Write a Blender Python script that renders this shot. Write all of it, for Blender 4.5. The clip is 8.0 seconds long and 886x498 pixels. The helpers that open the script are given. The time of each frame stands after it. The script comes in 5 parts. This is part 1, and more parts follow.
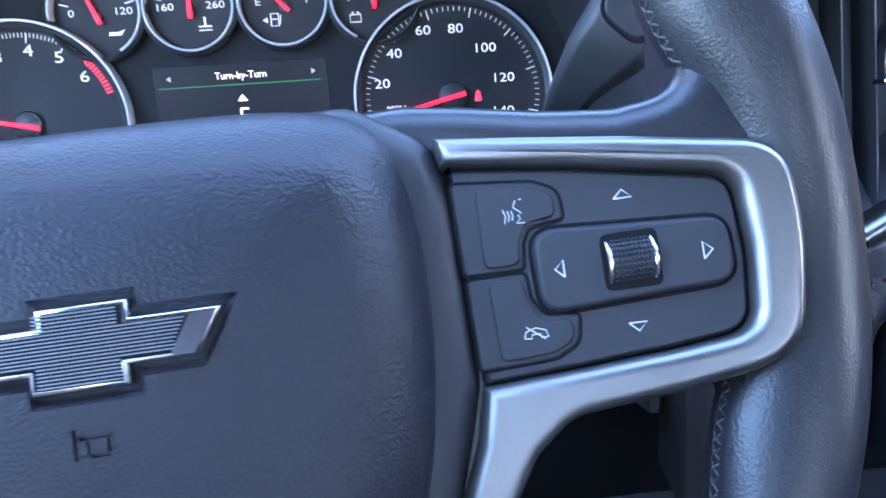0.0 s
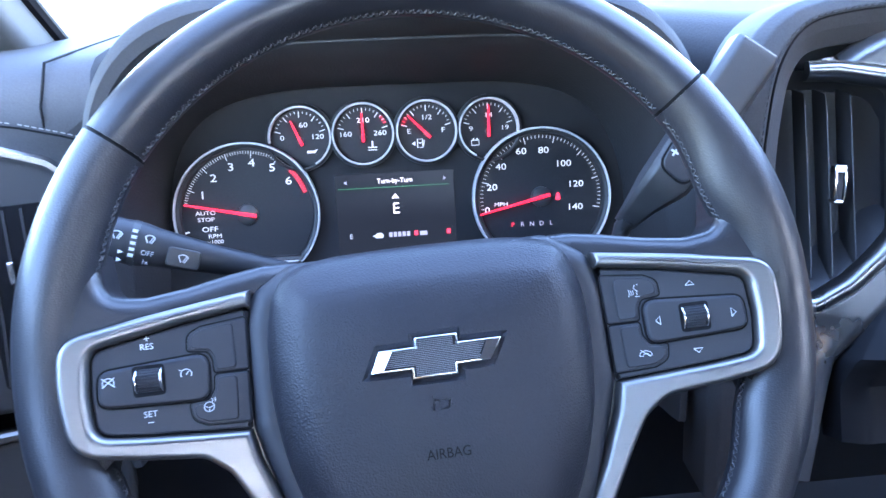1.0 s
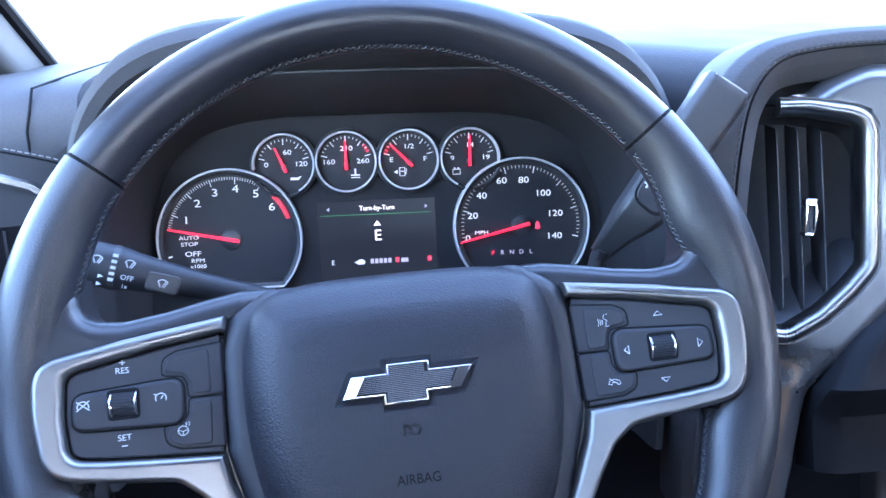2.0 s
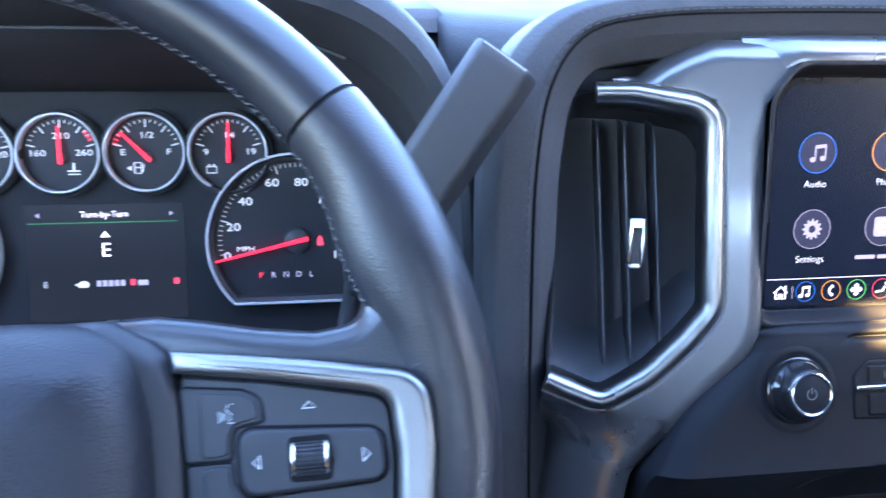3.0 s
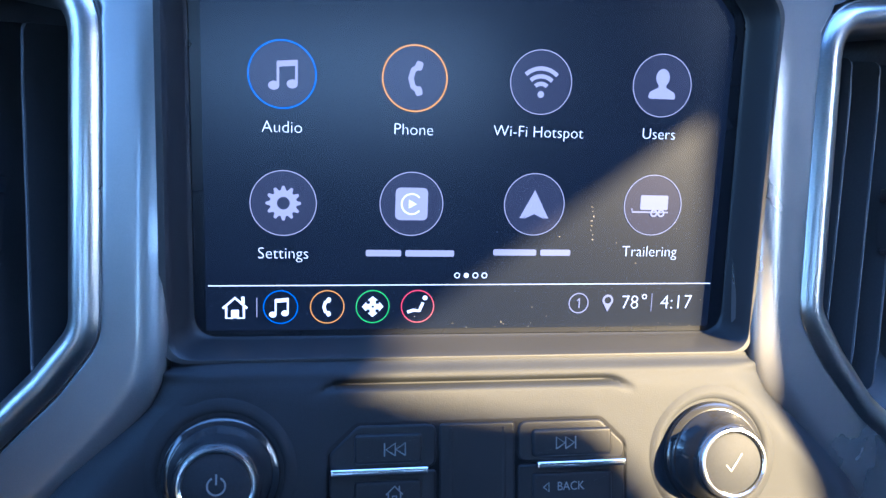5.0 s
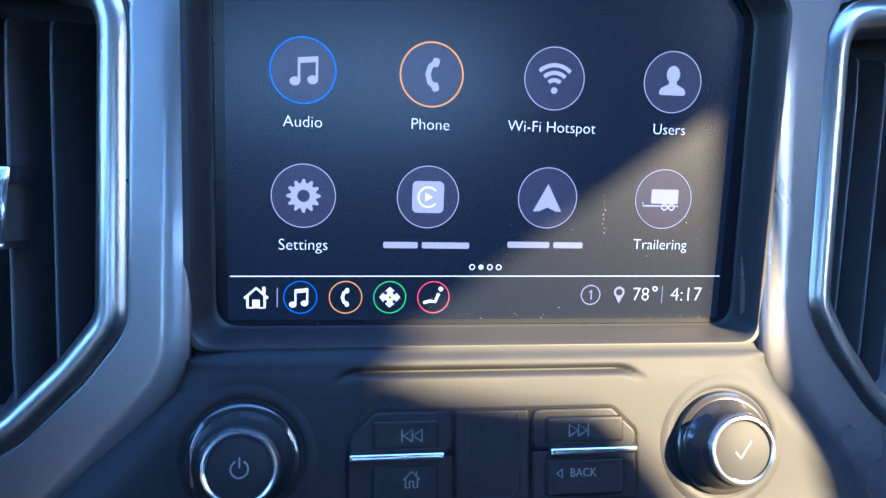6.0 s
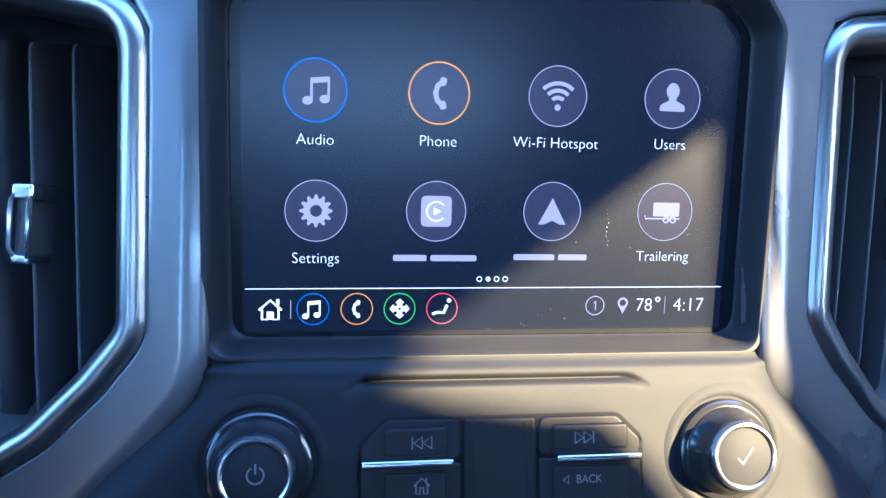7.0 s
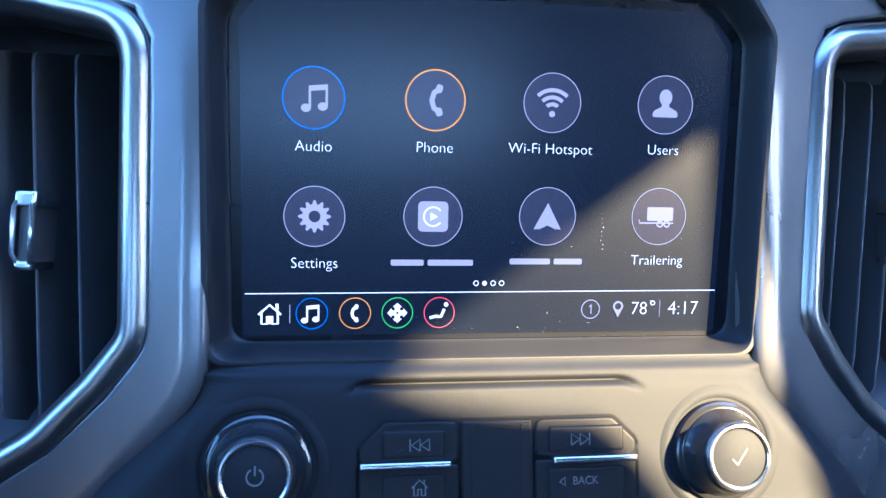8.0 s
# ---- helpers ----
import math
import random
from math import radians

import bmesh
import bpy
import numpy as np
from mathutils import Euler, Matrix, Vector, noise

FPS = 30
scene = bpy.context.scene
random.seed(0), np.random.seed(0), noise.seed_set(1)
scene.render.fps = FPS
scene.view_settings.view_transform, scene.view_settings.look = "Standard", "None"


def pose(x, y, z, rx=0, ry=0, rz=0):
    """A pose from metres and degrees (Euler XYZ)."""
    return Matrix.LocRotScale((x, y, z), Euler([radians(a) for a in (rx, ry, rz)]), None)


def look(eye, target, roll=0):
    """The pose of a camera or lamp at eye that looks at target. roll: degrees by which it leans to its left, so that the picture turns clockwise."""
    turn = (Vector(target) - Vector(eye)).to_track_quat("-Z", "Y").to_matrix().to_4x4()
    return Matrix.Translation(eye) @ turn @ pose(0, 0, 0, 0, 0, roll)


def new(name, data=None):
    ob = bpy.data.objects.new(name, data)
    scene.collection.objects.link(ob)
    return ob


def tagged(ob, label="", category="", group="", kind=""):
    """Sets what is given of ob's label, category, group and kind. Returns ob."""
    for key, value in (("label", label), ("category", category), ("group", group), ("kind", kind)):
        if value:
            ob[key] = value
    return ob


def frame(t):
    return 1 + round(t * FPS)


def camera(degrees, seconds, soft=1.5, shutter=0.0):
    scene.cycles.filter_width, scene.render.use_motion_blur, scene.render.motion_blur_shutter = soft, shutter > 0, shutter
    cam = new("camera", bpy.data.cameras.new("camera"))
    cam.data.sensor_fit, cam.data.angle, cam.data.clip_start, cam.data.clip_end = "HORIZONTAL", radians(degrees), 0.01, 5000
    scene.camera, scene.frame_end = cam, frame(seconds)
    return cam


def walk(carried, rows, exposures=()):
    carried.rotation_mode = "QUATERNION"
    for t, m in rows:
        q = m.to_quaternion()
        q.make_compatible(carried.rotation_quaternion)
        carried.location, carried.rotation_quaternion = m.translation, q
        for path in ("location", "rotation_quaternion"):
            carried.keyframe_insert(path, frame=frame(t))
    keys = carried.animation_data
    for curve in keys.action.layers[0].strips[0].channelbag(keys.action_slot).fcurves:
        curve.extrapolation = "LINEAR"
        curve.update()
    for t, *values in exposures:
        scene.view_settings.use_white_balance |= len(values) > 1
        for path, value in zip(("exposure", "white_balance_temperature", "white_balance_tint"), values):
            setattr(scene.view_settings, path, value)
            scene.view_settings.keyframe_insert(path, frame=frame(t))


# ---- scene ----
cam = camera(58.5, 8.0, soft=1.5, shutter=0.2)
PATH = [
    (0, (0.0677, -0.1685, 0.7650), (0.214, 1.664, -0.022), -2.88),
    (0.2, (0.0461, -0.1934, 0.7793), (0.206, 1.646, 0.010), -2.73),
    (0.5, (0.0063, -0.2493, 0.8141), (0.181, 1.603, 0.080), -2.26),
    (1, (-0.0256, -0.3318, 0.8491), (0.151, 1.540, 0.168), -1.79),
    (1.2, (-0.0302, -0.3566, 0.8574), (0.140, 1.523, 0.195), -1.73),
    (2.3, (0.0022, -0.3133, 0.8469), (0.223, 1.576, 0.228), -0.41),
    (2.5, (0.0340, -0.2803, 0.8371), (0.269, 1.606, 0.214), -0.15),
    (3, (0.1357, -0.2143, 0.8262), (0.414, 1.661, 0.188), 0.99),
    (3.5, (0.2395, -0.1658, 0.8188), (0.579, 1.679, 0.126), 2.14),
    (4, (0.3305, -0.1264, 0.7915), (0.702, 1.737, 0.166), 2.98),
    (4.5, (0.3845, -0.0998, 0.7708), (0.737, 1.773, 0.163), 3.21),
    (4.7, (0.3950, -0.0953, 0.7688), (0.736, 1.788, 0.188), 3.27),
    (5.8, (0.3885, -0.1024, 0.7638), (0.724, 1.787, 0.199), 3.38),
    (6, (0.3893, -0.1032, 0.7642), (0.715, 1.789, 0.205), 3.29),
    (6.5, (0.3895, -0.1075, 0.7612), (0.704, 1.792, 0.220), 2.99),
    (7, (0.3874, -0.1112, 0.7657), (0.697, 1.794, 0.242), 2.83),
    (7.5, (0.3941, -0.1127, 0.7654), (0.706, 1.799, 0.268), 2.67),
    (8, (0.3881, -0.1156, 0.7644), (0.696, 1.797, 0.269), 2.55),
]
SUN, SKY = 3.3, 0.1
EXPOSE = [(0.0, 5.95, 5800, 17), (0.5, 6.25, 5800, 17), (1.0, 6.15, 5900, 17), (2.5, 5.95, 5900, 18), (3.5, 5.85, 5300, 12), (4.5, 5.3, 4500, 9), (8.0, 5.28, 4450, 9)]
walk(cam, [(t, look(eye, target, roll)) for t, eye, target, roll in PATH],
     exposures=EXPOSE)

# ---- daylight: low afternoon sun from behind on the passenger side, clear sky ----
SUN_WAY = Vector((-1.0, 1.2, -0.71)).normalized()
world = bpy.data.worlds.new("sky")
scene.world = world
world.use_nodes = True
wn = world.node_tree.nodes
sky = wn.new("ShaderNodeTexSky")
sky.sky_type, sky.sun_disc = "NISHITA", False
sky.dust_density, sky.ozone_density = 0.7, 1.6
sky.sun_elevation = math.asin(-SUN_WAY.z)
sky.sun_rotation = math.atan2(-SUN_WAY.x, -SUN_WAY.y)
world.node_tree.links.new(sky.outputs[0], wn["Background"].inputs[0])
wn["Background"].inputs[1].default_value = SKY
sun = new("sun", bpy.data.lights.new("sun", "SUN"))
sun.data.energy, sun.data.angle, sun.data.color = SUN, radians(0.5), (1.0, 0.61, 0.22)
sun.matrix_world = look((3, -4, 4), Vector((3, -4, 4)) + SUN_WAY)


# ---- materials ----
def mat(name, color, rough=0.5, metal=0.0, var=0.15, grain=0.0, size=900.0, cells=False, coat=0.0, spec=0.5, smudge=0.08, broad=14.0):
    """Surface with broad stains, fine speckle, uneven gloss and a relief of grain (noise or leather cells)."""
    m = bpy.data.materials.new(name)
    m.use_nodes = True
    nt = m.node_tree
    n, l = nt.nodes, nt.links
    b = n["Principled BSDF"]
    tc = n.new("ShaderNodeTexCoord")
    big, fine = n.new("ShaderNodeTexNoise"), n.new("ShaderNodeTexNoise")
    big.inputs["Scale"].default_value, big.inputs["Detail"].default_value = broad, 5
    fine.inputs["Scale"].default_value, fine.inputs["Detail"].default_value = size * 1.4, 2
    for q in (big, fine):
        l.new(tc.outputs["Object"], q.inputs["Vector"])
    add = n.new("ShaderNodeMath")
    add.operation = "ADD"
    l.new(big.outputs["Fac"], add.inputs[0])
    l.new(fine.outputs["Fac"], add.inputs[1])
    tone = n.new("ShaderNodeMapRange")
    tone.inputs["From Min"].default_value, tone.inputs["From Max"].default_value = 0.7, 1.3
    tone.inputs["To Min"].default_value, tone.inputs["To Max"].default_value = 1 - var, 1 + var
    l.new(add.outputs[0], tone.inputs["Value"])
    mul = n.new("ShaderNodeVectorMath")
    mul.operation = "SCALE"
    mul.inputs[0].default_value = color
    l.new(tone.outputs[0], mul.inputs["Scale"])
    l.new(mul.outputs[0], b.inputs["Base Color"])
    gl = n.new("ShaderNodeMapRange")
    gl.inputs["From Min"].default_value, gl.inputs["From Max"].default_value = 0.3, 0.7
    gl.inputs["To Min"].default_value, gl.inputs["To Max"].default_value = max(0.02, rough - smudge), rough + smudge
    l.new(big.outputs["Fac"], gl.inputs["Value"])
    l.new(gl.outputs[0], b.inputs["Roughness"])
    b.inputs["Metallic"].default_value = metal
    b.inputs["Specular IOR Level"].default_value = spec
    b.inputs["Coat Weight"].default_value = coat
    b.inputs["Coat Roughness"].default_value = 0.08
    if grain:
        if cells:
            tex = n.new("ShaderNodeTexVoronoi")
            tex.feature = "SMOOTH_F1"
            tex.inputs["Scale"].default_value = size
            out = tex.outputs["Distance"]
        else:
            tex = n.new("ShaderNodeTexNoise")
            tex.inputs["Scale"].default_value, tex.inputs["Detail"].default_value = size, 3
            out = tex.outputs["Fac"]
        l.new(tc.outputs["Object"], tex.inputs["Vector"])
        bump = n.new("ShaderNodeBump")
        bump.inputs["Strength"].default_value = grain
        bump.inputs["Distance"].default_value = 0.0004
        l.new(out, bump.inputs["Height"])
        l.new(bump.outputs[0], b.inputs["Normal"])
    return m


def glow(name, color, strength, base=(0.02, 0.02, 0.02), rough=0.4, spec=0.3):
    """Something that gives off light: a lit symbol, a needle, a display."""
    m = bpy.data.materials.new(name)
    m.use_nodes = True
    b = m.node_tree.nodes["Principled BSDF"]
    b.inputs["Base Color"].default_value = (*base, 1)
    b.inputs["Roughness"].default_value = rough
    b.inputs["Specular IOR Level"].default_value = spec
    b.inputs["Emission Color"].default_value = (*color, 1)
    b.inputs["Emission Strength"].default_value = strength * 0.42
    return m


LEATHER = mat("leather", (0.05, 0.051, 0.055), 0.75, spec=0.2, grain=0.35, size=620, cells=True, var=0.12)
RIM_LEATHER = mat("rim_leather", (0.014, 0.014, 0.017), 0.34, grain=0.16, size=1200, cells=True, var=0.12, smudge=0.1)
AIRBAG = mat("airbag_plastic", (0.014, 0.0142, 0.018), 0.44, spec=0.32, grain=0.6, size=1150, cells=True, var=0.12)
PLASTIC = mat("grained_plastic", (0.032, 0.032, 0.033), 0.6, spec=0.3, grain=0.4, size=1500, var=0.18)
PANEL = mat("panel_plastic", (0.0078, 0.0085, 0.0108), 0.6, grain=0.22, size=3200, var=0.6, spec=0.16)
HUB = mat("hub_plastic", (0.02, 0.021, 0.025), 0.5, spec=0.35, grain=0.12, size=1500, var=0.12)
SWITCH = mat("switch_plastic", (0.02, 0.021, 0.025), 0.5, spec=0.32, grain=0.12, size=2600, var=0.1)
KEY = mat("key_plastic", (0.0062, 0.0062, 0.0075), 0.45, grain=0.15, size=2400, var=0.3, spec=0.16)
DARK = mat("dark_plastic", (0.026, 0.026, 0.028), 0.5, grain=0.1, size=1200, var=0.1)
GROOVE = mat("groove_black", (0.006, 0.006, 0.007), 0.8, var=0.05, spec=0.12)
VENT_BLACK = mat("vent_black", (0.06, 0.06, 0.064), 0.6, var=0.1, spec=0.3)
VANE_BLACK = mat("vane_black", (0.045, 0.045, 0.048), 0.65, var=0.1, spec=0.25)
# lighter vane black, for the highlight painted on the vanes' front edges
VANE_GLINT = mat("vane_glint", (0.07, 0.07, 0.075), 0.45, var=0.1, spec=0.4)
GLOSS = mat("gloss_black", (0.012, 0.012, 0.013), 0.14, var=0.1, smudge=0.05)
RECESS = mat("recess_black", (0.0085, 0.0088, 0.0108), 0.55, grain=0.2, size=2200, var=0.15, spec=0.3)
INLAY = mat("emblem_inlay", (0.18, 0.18, 0.19), 0.4, metal=0.5, var=0.1)
RING_SILVER = mat("ring_silver", (0.58, 0.58, 0.59), 0.35, metal=0.25, var=0.05)
SATIN = mat("satin_silver", (0.195, 0.19, 0.186), 0.37, metal=0.9, grain=0.08, size=2600, var=0.08)
SILVER = mat("silver_paint", (0.126, 0.126, 0.131), 0.3, metal=0.72, grain=0.1, size=3000, var=0.12, smudge=0.05, coat=0.35)
DARK_CHROME = mat("dark_chrome", (0.265, 0.262, 0.262), 0.31, metal=1.0, var=0.08, smudge=0.05)
LEVER = mat("lever_plastic", (0.024, 0.024, 0.026), 0.55, grain=0.35, size=1500, var=0.18)
CHROME = mat("chrome", (0.62, 0.62, 0.63), 0.22, metal=1.0, var=0.05, smudge=0.04)
THREAD = mat("thread", (0.036, 0.036, 0.04), 0.7, var=0.2)
MARK = mat("white_print", (0.45, 0.46, 0.48), 0.5, var=0.1)
GREY_MARK = mat("grey_print", (0.1, 0.1, 0.1), 0.5, var=0.1)
DIAL = mat("dial_black", (0.017, 0.017, 0.02), 0.55, var=0.15, spec=0.3)
GAUGE_MASK = mat("gauge_mask", (0.015, 0.015, 0.017), 0.65, grain=0.2, size=1500, var=0.12, spec=0.2)
SCREEN_GLASS = mat("screen_glass", (0.004, 0.0045, 0.007), 0.27, var=0.1, smudge=0.05, spec=0.25)
DUST = mat("dust", (0.22, 0.21, 0.2), 0.8, var=0.2)
NEEDLE = glow("needle_red", (1.0, 0.015, 0.04), 0.14, (0.4, 0.01, 0.02))
LIT = glow("lit_white", (0.85, 0.9, 1.0), 0.035, (0.5, 0.5, 0.5))
LIT_BRIGHT = glow("lit_symbol", (0.9, 0.88, 1.0), 0.12, (0.012, 0.012, 0.012), spec=0.15)
LIT_DIM = glow("lit_dim", (0.5, 0.5, 0.75), 0.05, (0.1, 0.1, 0.1))
LIT_ICON = glow("lit_icon", (0.56, 0.5, 0.67), 0.068, (0.006, 0.006, 0.006), spec=0.1)
LIT_DISC = glow("lit_disc", (0.047, 0.05, 0.09), 0.066, (0.003, 0.003, 0.005), 0.25, 0.2)
LIT_BACK = glow("lit_background", (0.02, 0.03, 0.06), 0.023, (0.0016, 0.0025, 0.0055), 0.25, 0.25)
LIT_BLUE = glow("lit_blue", (0.02, 0.17, 0.75), 0.075)
LIT_ORANGE = glow("lit_orange", (1.0, 0.36, 0.05), 0.085)
LIT_LINE = glow("lit_line", (0.05, 0.5, 0.16), 0.03)
LIT_GREEN = glow("lit_green", (0.12, 0.6, 0.11), 0.09)
LIT_RED = glow("lit_red", (0.9, 0.04, 0.09), 0.11)
DISPLAY = glow("display_black", (0.02, 0.025, 0.035), 0.05, (0.005, 0.005, 0.007), 0.25, 0.1)
HEADLINER = mat("headliner_cloth", (0.09, 0.095, 0.105), 0.9, grain=0.3, size=800, var=0.1)
TRIM_GREY = mat("pillar_plastic", (0.06, 0.065, 0.07), 0.6, grain=0.3, size=1500, var=0.1)
CARPET = mat("carpet", (0.03, 0.03, 0.032), 0.95, grain=0.6, size=700, var=0.2)
PAINT_WHITE = mat("white_car_paint", (0.78, 0.78, 0.76), 0.25, coat=0.6, var=0.03)
CONCRETE = mat("pale_concrete", (0.11, 0.112, 0.118), 0.9, grain=0.5, size=40, var=0.25, broad=0.5)
HOOD_PAD = mat("hood_pad", (0.034, 0.0345, 0.037), 0.75, spec=0.2, grain=0.35, size=620, cells=True, var=0.12)
HOOD = mat("hood_lining", (0.024, 0.024, 0.026), 0.6, grain=0.35, size=620, cells=True, var=0.12, spec=0.3)
GRIP_LEATHER = mat("grip_leather", (0.014, 0.014, 0.017), 0.4, grain=0.26, size=1300, cells=True, var=0.15, smudge=0.08)
GRASS = mat("dry_grass", (0.16, 0.17, 0.035), 0.95, grain=0.6, size=30, var=0.35, broad=0.8)


# ---- mesh tools: all lengths in millimetres, made metres by part() ----
def rounded(pts, r, n=5, closed=True):
    """The polygon with its corners turned into arcs of radius r (one, or one a corner)."""
    out, count = [], len(pts)
    for i, p in enumerate(pts):
        rad = r[i] if isinstance(r, (list, tuple)) else r
        if rad <= 0 or (not closed and i in (0, count - 1)):
            out.append(Vector(p))
            continue
        p0, p1, p2 = Vector(pts[i - 1]), Vector(p), Vector(pts[(i + 1) % count])
        a, b = (p0 - p1), (p2 - p1)
        la, lb = a.length, b.length
        a, b = a / la, b / lb
        half = a.angle(b) / 2
        cut = min(rad / max(math.tan(half), 0.05), la * 0.49, lb * 0.49)
        s, e = p1 + a * cut, p1 + b * cut
        for k in range(n + 1):
            t = k / n
            out.append(s * (1 - t) ** 2 + p1 * 2 * t * (1 - t) + e * t ** 2)
    return out


def mirrored(pts):
    return [Vector((-p[0], *p[1:])) for p in reversed(pts)]


def inset(poly, d):
    out, n = [], len(poly)
    for i, p in enumerate(poly):
        a, b = p - poly[i - 1], poly[(i + 1) % n] - p
        if a.length < 1e-6 or b.length < 1e-6:
            a = b = poly[(i + 1) % n] - poly[i - 1]
        na, nb = Vector((-a.y, a.x)).normalized(), Vector((-b.y, b.x)).normalized()
        m = na + nb
        m = m.normalized() if m.length > 1e-4 else na
        out.append(p + m * d / max(m.dot(na), 0.4))
    return out


def loft(bm, rings, cap0=False, cap1=True, closed=True):
    """Faces between rings of equally many points."""
    made = [[bm.verts.new(p) for p in ring] for ring in rings]
    n = len(made[0])
    for a, b in zip(made, made[1:]):
        for i in range(n if closed else n - 1):
            j = (i + 1) % n
            bm.faces.new((a[i], a[j], b[j], b[i]))
    if cap0:
        bm.faces.new(made[0][::-1])
    if cap1:
        bm.faces.new(made[-1])
    return bm


def slab(poly, z0, z1, bev=0.8, n=3, warp=None, bm=None, cap0=False):
    """A plate with a rounded upper edge; warp(x, y) lifts it."""
    bm = bm or bmesh.new()
    poly = [Vector(p[:2]) for p in poly]
    area = sum(p.x * q.y - q.x * p.y for p, q in zip(poly, poly[1:] + poly[:1]))
    if area < 0:
        poly = poly[::-1]
    levels = [(0, z0)] + [(bev * (1 - math.cos(k / n * math.pi / 2)), z1 - bev + bev * math.sin(k / n * math.pi / 2)) for k in range(n + 1)] + [(bev * 1.12 + 0.02, z1)]
    rings = []
    for d, z in levels:
        ring = inset(poly, d) if d > 0 else poly
        rings.append([(p.x, p.y, z + (warp(p.x, p.y) if warp else 0)) for p in ring])
    return loft(bm, rings, cap0=cap0)


def sweep(path, section, up=(0, 0, 1), closed=False, bm=None, cap=True):
    """Sweeps a section (a across, b along up) along a path; up may be a function of the point's number."""
    bm = bm or bmesh.new()
    path = [Vector((*p, 0)) if len(p) == 2 else Vector(p) for p in path]
    rings, n = [], len(path)
    for i, p in enumerate(path):
        q0 = path[i - 1] if closed or i else p
        q1 = path[(i + 1) % n] if closed or i < n - 1 else p
        t = (q1 - q0).normalized()
        u = Vector(up(i) if callable(up) else up)
        side = t.cross(u).normalized()
        u = side.cross(t).normalized()
        rings.append([p + side * a + u * b for a, b in section])
    if closed:
        rings.append(rings[0])
    return loft(bm, rings, cap0=cap and not closed, cap1=cap and not closed)


def circle(r, n=12, x=0.0, y=0.0, ry=None, start=0.0, end=360.0):
    full = abs(end - start - 360) < 1e-6
    steps = n if full else n + 1
    return [Vector((x + r * math.cos(radians(start + (end - start) * k / n)), y + (ry or r) * math.sin(radians(start + (end - start) * k / n)))) for k in range(steps)]


def box2(x0, y0, x1, y1):
    return [Vector((x0, y0)), Vector((x1, y0)), Vector((x1, y1)), Vector((x0, y1))]


def revolve(profile, n=40, x=0.0, y=0.0, cap=True):
    """Turns (radius, height) pairs about the axis at x, y."""
    return loft(bmesh.new(), [[(x + r * math.cos(2 * math.pi * k / n), y + r * math.sin(2 * math.pi * k / n), z) for k in range(n)] for r, z in profile], cap1=cap)


def ring_bar(r, x, y, z, section, n=64, start=0.0, end=360.0):
    c = circle(r, n, x, y, start=start, end=end)
    return sweep([(p.x, p.y, z) for p in c], section, closed=abs(end - start - 360) < 1e-6)


def bar(x0, y0, x1, y1, w, z0, z1, bm=None):
    """A straight stroke of a drawn symbol."""
    a, b = Vector((x0, y0)), Vector((x1, y1))
    s = (b - a).normalized().orthogonal() * w / 2
    return slab([a - s, b - s, b + s, a + s], z0, z1, 0.02, 1, bm=bm)


def mesh_of(name, bm, scale=0.001):
    bmesh.ops.recalc_face_normals(bm, faces=bm.faces)
    bmesh.ops.scale(bm, vec=(scale,) * 3, verts=bm.verts)
    me = bpy.data.meshes.new(name)
    bm.to_mesh(me)
    bm.free()
    me.shade_smooth()
    me.set_sharp_from_angle(angle=radians(38))
    return me


def part(name, bm, material, parent, label=""):
    """One mesh object under a thing or a part."""
    ob = new(name, mesh_of(name, bm))
    ob.data.materials.append(material)
    ob.parent = parent
    return tagged(ob, label)


def thing(name, m, label, category, group="", kind=""):
    ob = new(name)
    ob.empty_display_size = 0.02
    ob.matrix_world = m
    return tagged(ob, label, category, group, kind)


def structure(name, bm, material, label, category):
    ob = new(name, mesh_of(name, bm))
    ob.data.materials.append(material)
    return tagged(ob, label, category, kind="structure")


def pressed(bm, cutters):
    """Cuts closed meshes out of another."""
    me = bpy.data.meshes.new("body")
    bmesh.ops.recalc_face_normals(bm, faces=bm.faces)
    bm.to_mesh(me)
    bm.free()
    obs = [new("body", me)]
    for c in cutters:
        bmesh.ops.recalc_face_normals(c, faces=c.faces)
        cm = bpy.data.meshes.new("cutter")
        c.to_mesh(cm)
        c.free()
        obs.append(new("cutter", cm))
        mod = obs[0].modifiers.new("cut", "BOOLEAN")
        mod.operation, mod.solver, mod.object = "DIFFERENCE", "MANIFOLD", obs[-1]
    bpy.context.view_layer.update()
    done = bmesh.new()
    done.from_mesh(obs[0].evaluated_get(bpy.context.evaluated_depsgraph_get()).data)
    for ob in obs:
        data = ob.data
        bpy.data.objects.remove(ob)
        bpy.data.meshes.remove(data)
    return done


